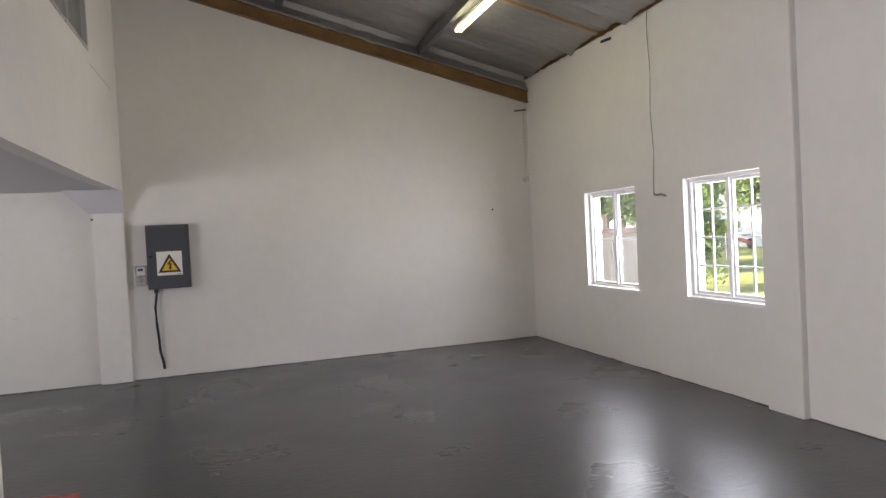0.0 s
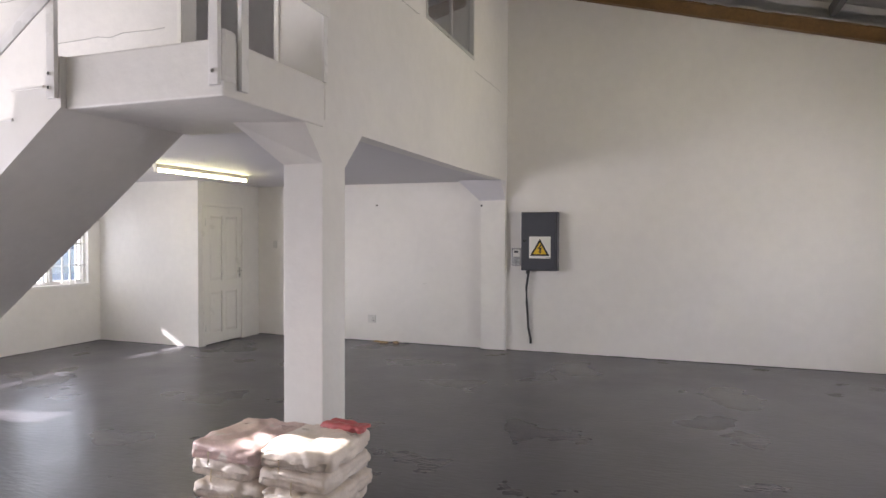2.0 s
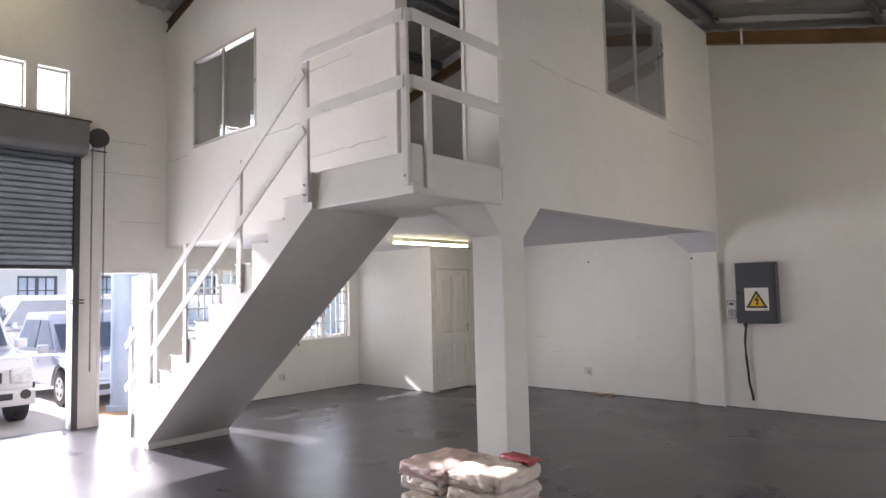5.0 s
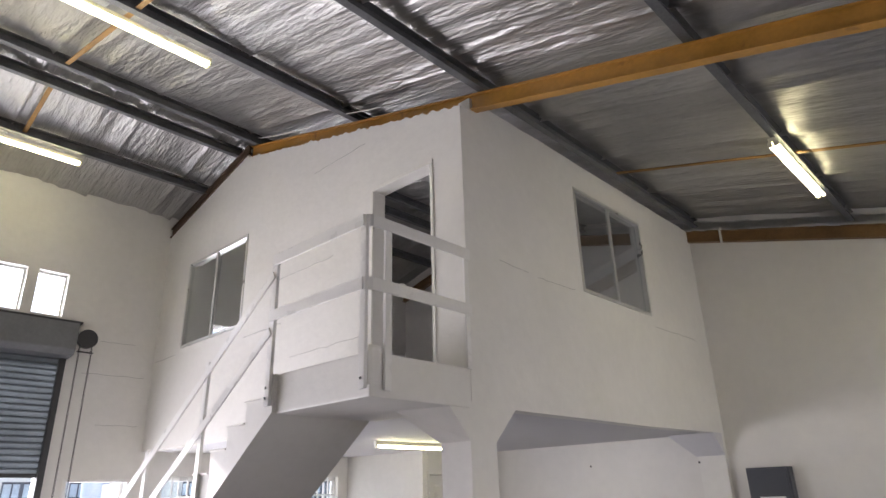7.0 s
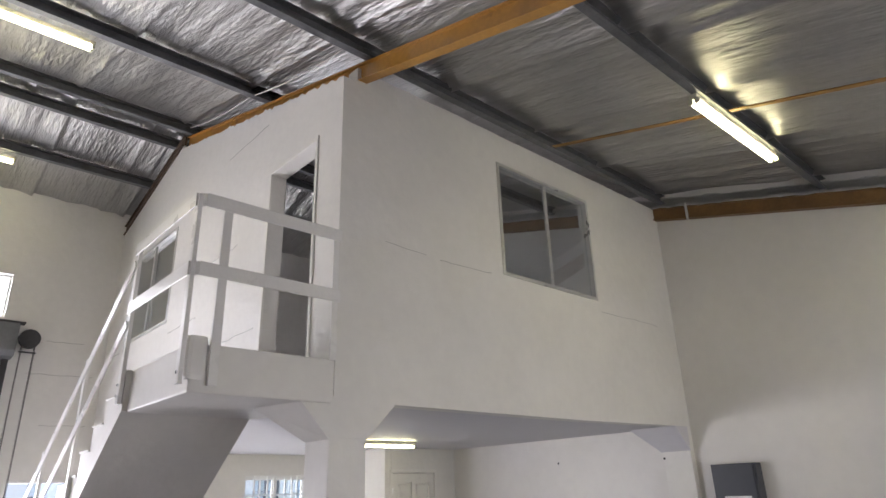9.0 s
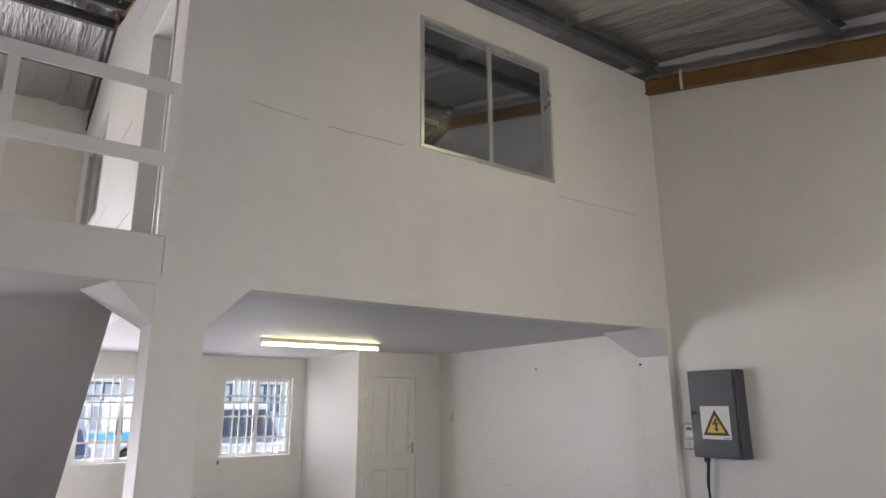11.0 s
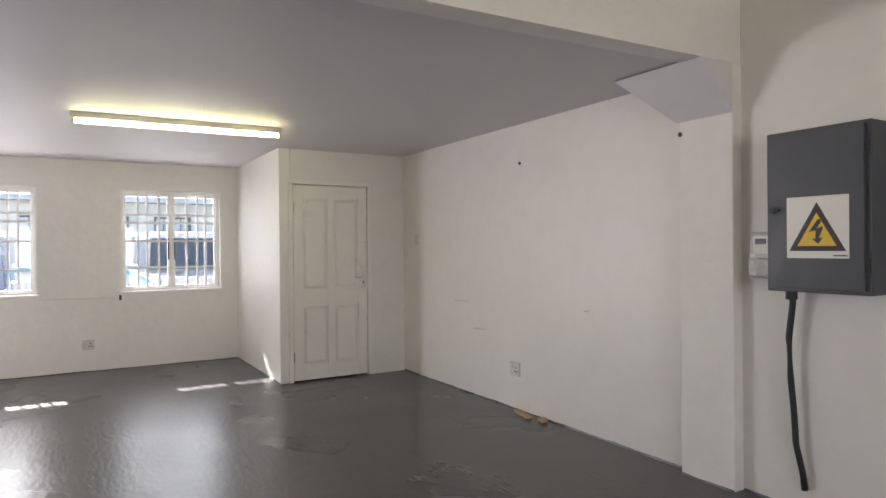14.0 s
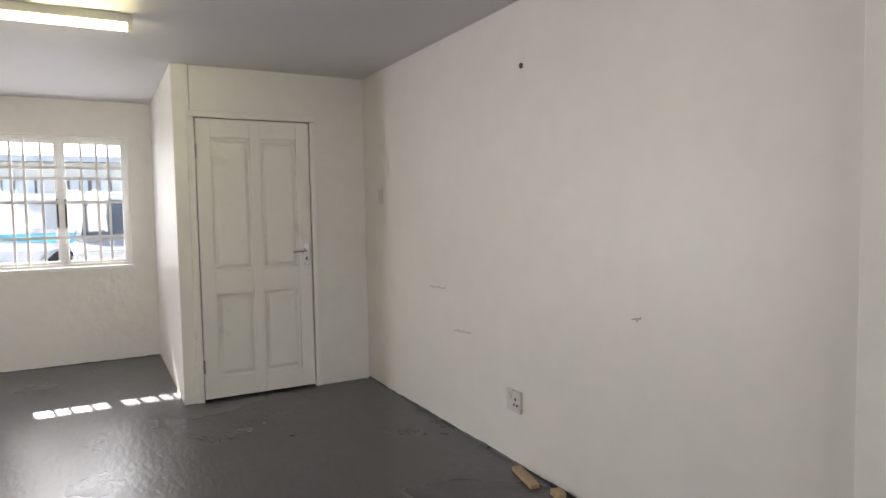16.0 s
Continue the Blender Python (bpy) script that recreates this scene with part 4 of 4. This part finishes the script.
M_TRIM = mat("black_car_plastic", (0.03, 0.03, 0.032), 0.55, vary=0.15)
M_CREAM = mat("cream_rendered_wall", (0.66, 0.63, 0.57), 0.8, vary=0.06, scale=0.7, bump=0.2, bscale=20)
M_WFRAME = mat("dark_window_frame", (0.09, 0.09, 0.10), 0.5)
M_PANE = mat("office_window_glass", (0.55, 0.6, 0.64), 0.08, vary=0.25, scale=1.5, bump=0)
M_ROOFT = mat("grey_roof_sheet", (0.5, 0.5, 0.5), 0.5, vary=0.1, scale=1)
M_POST = mat("blue_grey_post_paint", (0.33, 0.40, 0.52), 0.45, vary=0.08, scale=3)
M_EARTH = mat("sandy_earth", (0.40, 0.27, 0.17), 0.95, vary=0.3, scale=3, bump=0.8, bscale=15, dist=0.03)
M_BARK = mat("brown_bark", (0.11, 0.08, 0.055), 0.9, vary=0.3, scale=5, bump=0.8, bscale=14, dist=0.03)
M_LEAF = mat("green_leaves", (0.19, 0.27, 0.05), 0.6, vary=0.5, scale=1.3, bump=0)
M_FENCE = mat("cream_fence_sheet", (0.55, 0.45, 0.34), 0.6, vary=0.08, scale=1.5)
M_FENCER = mat("pink_brown_fence_cap", (0.42, 0.25, 0.20), 0.6, vary=0.1)
M_WHITEW = mat("white_boundary_wall", (0.78, 0.77, 0.75), 0.7, vary=0.04, scale=0.6)

struct("ground", box(-300, 300, -300, 300, -0.25, -0.05), M_YARD, "sunlit pale concrete ground reaching the horizon")
struct("lawn", box(XR + 0.35, 60, -60, 80, -0.06, -0.035), M_GRASS, "yellow-green mown lawn")

# canopy and its post over the west windows
cn = tagged(empty("canopy", kind="structure"), "flat grey sheet canopy over the outside windows", "canopy")
part("sheet", box(-9.58, XL - 0.24, 3.5, 8.9, 2.42, 2.46), M_ROOFT, cn)
part("edge_beam", box(-9.62, -9.54, 3.5, 8.9, 2.36, 2.50), M_POST, cn)
ps = tagged(empty("canopy_post", kind="structure"), "thick blue-grey painted steel post", "post")
part("shaft", rod((-8.62, 3.62, -0.05), (-8.62, 3.62, 2.9), 0.18, 24), M_POST, ps, smooth=False)
part("collar", rod((-8.62, 3.62, -0.05), (-8.62, 3.62, 0.05), 0.24, 24), M_POST, ps)
er = bmesh.new()
bmesh.ops.create_grid(er, x_segments=30, y_segments=24, size=1)
for v in er.verts:
    r = math.hypot(v.co.x, v.co.y)
    v.co = Vector((-8.75 + v.co.x * 0.75, 3.75 + v.co.y * 0.6, -0.06 + max(0, 0.07 * (1.1 - r)) + 0.02 * noise.noise((v.co.x * 5, v.co.y * 5, 0))))
tagged(link("earth_patch", er, M_EARTH, None, True), "heap of sandy brown earth around the post", "earth", kind="stuff")


def car(at, yaw, label, L=3.6, W=1.6, H=1.65, paint=M_CAR, boxy=True, canopy=False, stripe=None, plate=""):
    """A parked car, nose towards +x, wheels on z = 0."""
    c = tagged(empty("car"), label, "car", "cars in the yard")
    c.matrix_basis = pose(*at, 0, 0, yaw)
    f, hb = L / 2, H * (0.60 if boxy else 0.56)
    wr_, wx = 0.34 if boxy else 0.29, L * 0.31
    low = 0.32 if boxy else 0.22
    def arch(cx):
        return [(cx + (wr_ + 0.07) * math.cos(a), wr_ + (wr_ + 0.07) * math.sin(a)) for a in [math.pi * k / 8 for k in range(9)] if wr_ + (wr_ + 0.07) * math.sin(a) > low]
    nose = 0.0 if boxy else 0.25
    prof_ = [(-f, low + 0.08), (-f, hb), (f * 0.42, hb), (f * (0.92 - nose * 0.3), hb - 0.07 - nose * 0.3), (f * 0.985, hb - 0.22 - nose * 0.4), (f, low + 0.22), (f * 0.97, low)]
    body = prof_[:7] + arch(wx) + arch(-wx) + [(-f * 0.97, low)]
    bm = prism(body, "y", -W / 2, W / 2)
    for v in bm.verts:
        k = min(1, max(0, (abs(v.co.x) / f - 0.72) / 0.28))
        v.co.y *= 1 - 0.09 * k
    rim = [e for e in bm.edges if len(e.link_faces) == 2 and e.calc_face_angle(0) > 0.6]
    bmesh.ops.bevel(bm, geom=rim, offset=0.035, segments=3, affect="EDGES")
    part("body", bm, paint, c, smooth=False)
    back = -f + (0.03 if boxy or canopy else 0.16)
    slope = 0.42 if boxy else 0.75
    cab = [(back, hb - 0.02), (back + (0.10 if boxy else 0.3), H - 0.03), (back + 0.25, H), (f * 0.42 - slope - 0.1, H), (f * 0.42 - slope, H - 0.04), (f * 0.42, hb - 0.02)]
    def green(pts, w, grow):
        g = prism(pts, "y", -w, w)
        for v in g.verts:
            v.co.y *= 1 - 0.16 * max(0, (v.co.z - hb) / (H - hb))
        return g
    g = green(cab, W / 2 - 0.05, 0)
    bmesh.ops.bevel(g, geom=g.edges[:], offset=0.03, segments=2, affect="EDGES")
    cabin = part("cabin", g, paint, c)
    z0_, z1_ = hb + 0.05, H - 0.13
    x_f, x_b = f * 0.42 - 0.12, back + 0.14
    m1 = (x_f * 0.55 + x_b * 0.45)
    wins = [[(x_f, z0_), (x_f - slope * 0.8, z1_), (m1 + 0.04, z1_), (m1 + 0.04, z0_)], [(m1 - 0.04, z0_), (m1 - 0.04, z1_), (x_b + (0.06 if boxy else 0.3), z1_), (x_b, z0_)]]
    for wp in wins:
        for s in (-1, 1):
            g = prism(wp, "y", s * (W / 2 - 0.055), s * (W / 2 - 0.035))
            for v in g.verts:
                v.co.y *= 1 - 0.16 * max(0, (v.co.z - hb) / (H - hb))
            part("side_window", g, M_CARGLASS, cabin)
    ws = bmesh.new()
    a0, a1 = Vector((f * 0.42 - 0.02, 0, hb + 0.04)), Vector((f * 0.42 - slope + 0.0, 0, H - 0.09))
    off = Vector((0.02, 0, 0.012))
    vs_ = [ws.verts.new(p + off + Vector((0, s * w, 0))) for p, w, s in ((a0, W / 2 - 0.13, -1), (a0, W / 2 - 0.13, 1), (a1, W / 2 - 0.2, 1), (a1, W / 2 - 0.2, -1))]
    ws.faces.new(vs_)
    bmesh.ops.solidify(ws, geom=ws.faces[:], thickness=0.02)
    part("windscreen", ws, M_CARGLASS, cabin, "windscreen with the sky's reflection put into its colour")
    part("bumper", box(f * 0.93, f + 0.07, -W * 0.47, W * 0.47, low - 0.02, low + 0.2, 0.04), paint, c)
    part("bumper", box(-f - 0.06, -f * 0.93, -W * 0.47, W * 0.47, low, low + 0.2, 0.04), paint if not boxy else M_TRIM, c)
    part("air_intake", box(f + 0.045, f + 0.075, -W * 0.3, W * 0.3, low + 0.07, low + 0.16, 0.01), M_TRIM, c)
    gz = hb - 0.32
    if boxy:
        gr = part("grille", box(f - 0.03, f + 0.015, -W * 0.25, W * 0.25, gz - 0.09, gz + 0.09, 0.01), paint, c)
        for k in range(5):
            y = -W * 0.2 + W * 0.1 * k
            part("slot", box(f + 0.012, f + 0.02, y - 0.045, y + 0.045, gz - 0.07, gz + 0.07, 0.003), M_TRIM, gr)
    for s in (-1, 1):
        part("headlight", box(f - 0.10, f + 0.012, s * W * 0.365 - 0.13, s * W * 0.365 + 0.13, gz - 0.10, gz + 0.11, 0.03), M_LAMP, c, "clear headlight")
        part("fog_light", rod((f + 0.03, s * W * 0.39, low + 0.13), (f + 0.08, s * W * 0.39, low + 0.13), 0.065, 14), M_TRIM, c)
        mr = part("mirror", box(f * 0.30, f * 0.30 + 0.1, s * (W / 2 + 0.09) - 0.08, s * (W / 2 + 0.09) + 0.08, hb + 0.0, hb + 0.14, 0.03), paint, c)
        part("door_handle", box(-0.15, 0.02, s * (W / 2) - 0.012, s * (W / 2) + 0.012, hb - 0.16, hb - 0.13, 0.004), paint, c)
        for cx_ in (wx, -wx):
            o, i_ = s * (W / 2 - 0.01), s * (W / 2 - 0.20)
            wl_ = part("wheel", rod((cx_, i_, wr_), (cx_, o, wr_), wr_, 26), M_TYRE, c)
            part("rim", rod((cx_, o - s * 0.02, wr_), (cx_, o + s * 0.006, wr_), wr_ * 0.64, 20), M_RIM, wl_)
            for q in range(5):
                a = q * 1.2566 + 0.3
                part("slot", rod((cx_ + math.cos(a) * wr_ * 0.4, o, wr_ + math.sin(a) * wr_ * 0.4), (cx_ + math.cos(a) * wr_ * 0.4, o + s * 0.009, wr_ + math.sin(a) * wr_ * 0.4), wr_ * 0.12, 8), M_TRIM, wl_)
    pl_ = part("number_plate", box(f + 0.072, f + 0.082, -0.25, 0.25, low + 0.0, low + 0.11), M_SIGN, c, "white number plate")
    if plate:
        cu = bpy.data.curves.new("txt", "FONT")
        cu.body, cu.size, cu.align_x, cu.align_y, cu.extrude = plate, 0.11, "CENTER", "CENTER", 0.001
        tmp = bpy.data.objects.new("txt", cu)
        me = bpy.data.meshes.new_from_object(tmp)
        bpy.data.objects.remove(tmp)
        me.materials.append(M_INK)
        tx = new("plate_number", me)
        tx.parent = pl_
        tx.matrix_basis = Matrix.Translation((f + 0.084, 0.05, low + 0.055)) @ pose(0, 0, 0, 90, 0, 90)
    if stripe:
        for s in (-1, 1):
            part("stripe", prism([(-f * 0.85, hb - 0.25), (f * 0.2, hb - 0.1), (f * 0.2, hb - 0.04), (-f * 0.85, hb - 0.02)], "y", s * (W / 2 + 0.001), s * (W / 2 + 0.006)), stripe, c, "cyan stripe")
    return c


car((-10.28, 1.63, -0.05), 0, "boxy white off-road car facing the roller door", 3.6, 1.62, 1.68, M_CAR, True, plate="25415")
car((-10.95, 3.92, -0.05), 0, "pale silver hatchback parked beside the post", 3.55, 1.62, 1.5, M_CARB, False)
car((-16.0, 4.6, -0.05), -90, "white pickup with a white canopy parked side-on", 5.2, 1.8, 1.85, M_CAR, True, canopy=True, stripe=M_CARC)
car((-11.6, 7.4, -0.05), 0, "white off-road car parked beyond the barred windows", 4.4, 1.8, 1.75, M_CAR, True)
car((-15.4, 8.9, -0.05), 180, "white car with cyan flanks in the yard", 4.2, 1.7, 1.5, M_CAR, False, stripe=M_CARC)

# building across the yard
hs = tagged(empty("office_building"), "single-storey cream building with dark-framed windows", "building")
BX = -24.0
wins = [(y, y + 1.25) for y in [-22.6 + 2.05 * k for k in range(24)]]
part("wall", wall("x", BX, BX - 0.25, [-24, 30], -0.05, 3.05, [(a, b, 1.0, 2.55) for a, b in wins]), M_CREAM, hs)
part("roof", prism([(BX + 0.5, 3.02), (BX + 0.5, 3.2), (BX - 4, 4.3), (BX - 8.6, 3.2), (BX - 8.6, 3.02)], "y", -24.5, 30.5), M_ROOFT, hs)
part("wall", box(BX - 8, BX - 7.8, -24, 30, -0.05, 3.02), M_CREAM, hs)
for a, b in wins:
    wd_ = part("window", box(BX - 0.16, BX - 0.15, a, b, 1.0, 2.55), M_PANE, hs)
    for q in ((a, b, 1.0, 1.07), (a, b, 2.48, 2.55), (a, a + 0.07, 1.07, 2.48), (b - 0.07, b, 1.07, 2.48), ((a + b) / 2 - 0.05, (a + b) / 2 + 0.05, 1.07, 2.48)):
        part("frame", box(BX - 0.15, BX - 0.09, q[0], q[1], q[2], q[3]), M_WFRAME, wd_)
    for k in (1, 2):
        z = 1.0 + 1.55 * k / 3
        part("frame", box(BX - 0.148, BX - 0.10, a + 0.07, b - 0.07, z - 0.018, z + 0.018), M_WFRAME, wd_)
    for u in (0.27, 0.73):
        part("frame", box(BX - 0.149, BX - 0.102, a + (b - a) * u - 0.018, a + (b - a) * u + 0.018, 1.07, 2.48), M_WFRAME, wd_)

# east garden: fence, boundary wall, trees
fn = tagged(empty("fence"), "cream sheet fence with a pink-brown cap rail", "fence")
for k in range(16):
    y = 8.75 + 0.42 * k
    part("sheet", prism([(6.5, y), (6.53, y + 0.10), (6.53, y + 0.32), (6.5, y + 0.42), (6.485, y + 0.42), (6.51, y + 0.32), (6.51, y + 0.10), (6.485, y)], "z", -0.03, 1.50), M_FENCE, fn)
part("cap_rail", box(6.44, 6.58, 8.7, 15.6, 1.5, 1.6, 0.01), M_FENCER, fn)
for y in (8.7, 11.8, 15.5):
    part("post", box(6.54, 6.62, y - 0.04, y + 0.04, -0.04, 1.5), M_FENCER, fn)
bw = tagged(empty("garden_wall"), "long low white boundary wall behind the lawn", "wall")
part("panel", box(29.0, 29.25, 2, 60, -0.04, 1.95), M_WHITEW, bw)
part("coping", box(28.95, 29.3, 2, 60, 1.95, 2.05, 0.01), M_WHITEW, bw)
mb = tagged(empty("motorbike", at=(3.2, 4.2, -0.03)), "small red motorbike parked on the grass", "motorbike")
for y in (24.0, 25.25):
    part("wheel", rod((24.0, y, 0.27), (24.1, y, 0.27), 0.3, 20), M_TYRE, mb)
part("frame", bar((24.05, 24.0, 0.3), (24.05, 25.2, 0.62), 0.16, 0.2), M_BAGR, mb)
part("seat", box(23.95, 24.15, 24.0, 24.65, 0.68, 0.8, 0.04), M_BLACK, mb)
part("handlebar", rod((23.7, 25.05, 0.98), (24.4, 25.05, 0.98), 0.02, 8), M_STEEL, mb)
part("fork", rod((24.05, 25.25, 0.27), (24.05, 25.03, 0.98), 0.03, 8), M_STEEL, mb)


def tree(h, spread, seed, leaves, low=0.25, label="leafy green garden tree with dense crown"):
    rng = random.Random(seed)
    t = tagged(empty("tree"), label, "tree", "garden trees")
    bm = bmesh.new()
    merge(bm, rod((0, 0, -0.05), (0.1, 0.05, h * 0.55), h * 0.028, 10, h * 0.014))
    tips = []
    for k in range(9):
        a = k * 2.4 + rng.random()
        s = h * (0.22 + 0.035 * k)
        tip = Vector((math.cos(a) * spread * rng.uniform(0.4, 0.75), math.sin(a) * spread * rng.uniform(0.4, 0.75), s + h * rng.uniform(0.15, 0.32)))
        merge(bm, rod((0.05, 0.02, s), tip, h * 0.011, 7, h * 0.004))
        tips.append(tip)
    part("trunk", bm, M_BARK, t)
    clumps = [(tip + Vector((rng.gauss(0, spread * 0.2), rng.gauss(0, spread * 0.2), rng.gauss(0, h * 0.06))), spread * rng.uniform(0.16, 0.34)) for tip in tips for _ in range(4)]
    clumps += [(Vector((rng.gauss(0, spread * 0.5), rng.gauss(0, spread * 0.5), h * rng.uniform(low, 0.95))), spread * rng.uniform(0.15, 0.3)) for _ in range(26)]
    verts, faces = [], []
    for _ in range(leaves):
        c, r = rng.choice(clumps)
        d = Vector((rng.gauss(0, 1), rng.gauss(0, 1), rng.gauss(0, 0.8))).normalized()
        p = c + d * r * rng.uniform(0.55, 1.05)
        q = Euler((rng.uniform(-1, 1), rng.uniform(-1, 1), rng.uniform(0, 6.3))).to_matrix()
        s = rng.uniform(0.06, 0.13) * h / 6
        b = len(verts)
        verts += [tuple(p + q @ Vector(v)) for v in ((-s, 0, 0), (0, -s * 0.5, 0.02), (s, 0, 0), (0, s * 0.5, 0.02))]
        faces.append((b, b + 1, b + 2, b + 3))
    me = bpy.data.meshes.new("crown")
    me.from_pydata(verts, [], faces)
    me.materials.append(M_LEAF)
    cr = new("crown", me)
    cr.parent = t
    return t
ta = tree(7.5, 3.2, 3, 15000)
ta.matrix_basis = pose(10.5, 17.5, -0.04)
tb = tree(9.0, 4.2, 8, 15000)
tb.matrix_basis = pose(33, 33, -0.04)
for k, (x, y, s) in enumerate(((32.5, 26, 0.9), (33.5, 40, 1.0), (33, 47, 0.95), (14.5, 24.5, 0.8), (32, 54, 1.0), (18.5, 29, 0.9), (23, 34, 1.0), (36, 30, 1.1))):
    cp_ = copy_thing(tb if k % 2 else ta, pose(x, y, -0.04, 0, 0, 70 * k))
    cp_.scale = (s, s, s)
sh = tree(3.2, 0.9, 21, 7000, 0.08, "tall narrow green shrub on the lawn")
sh.matrix_basis = pose(9.6, 11.4, -0.04)
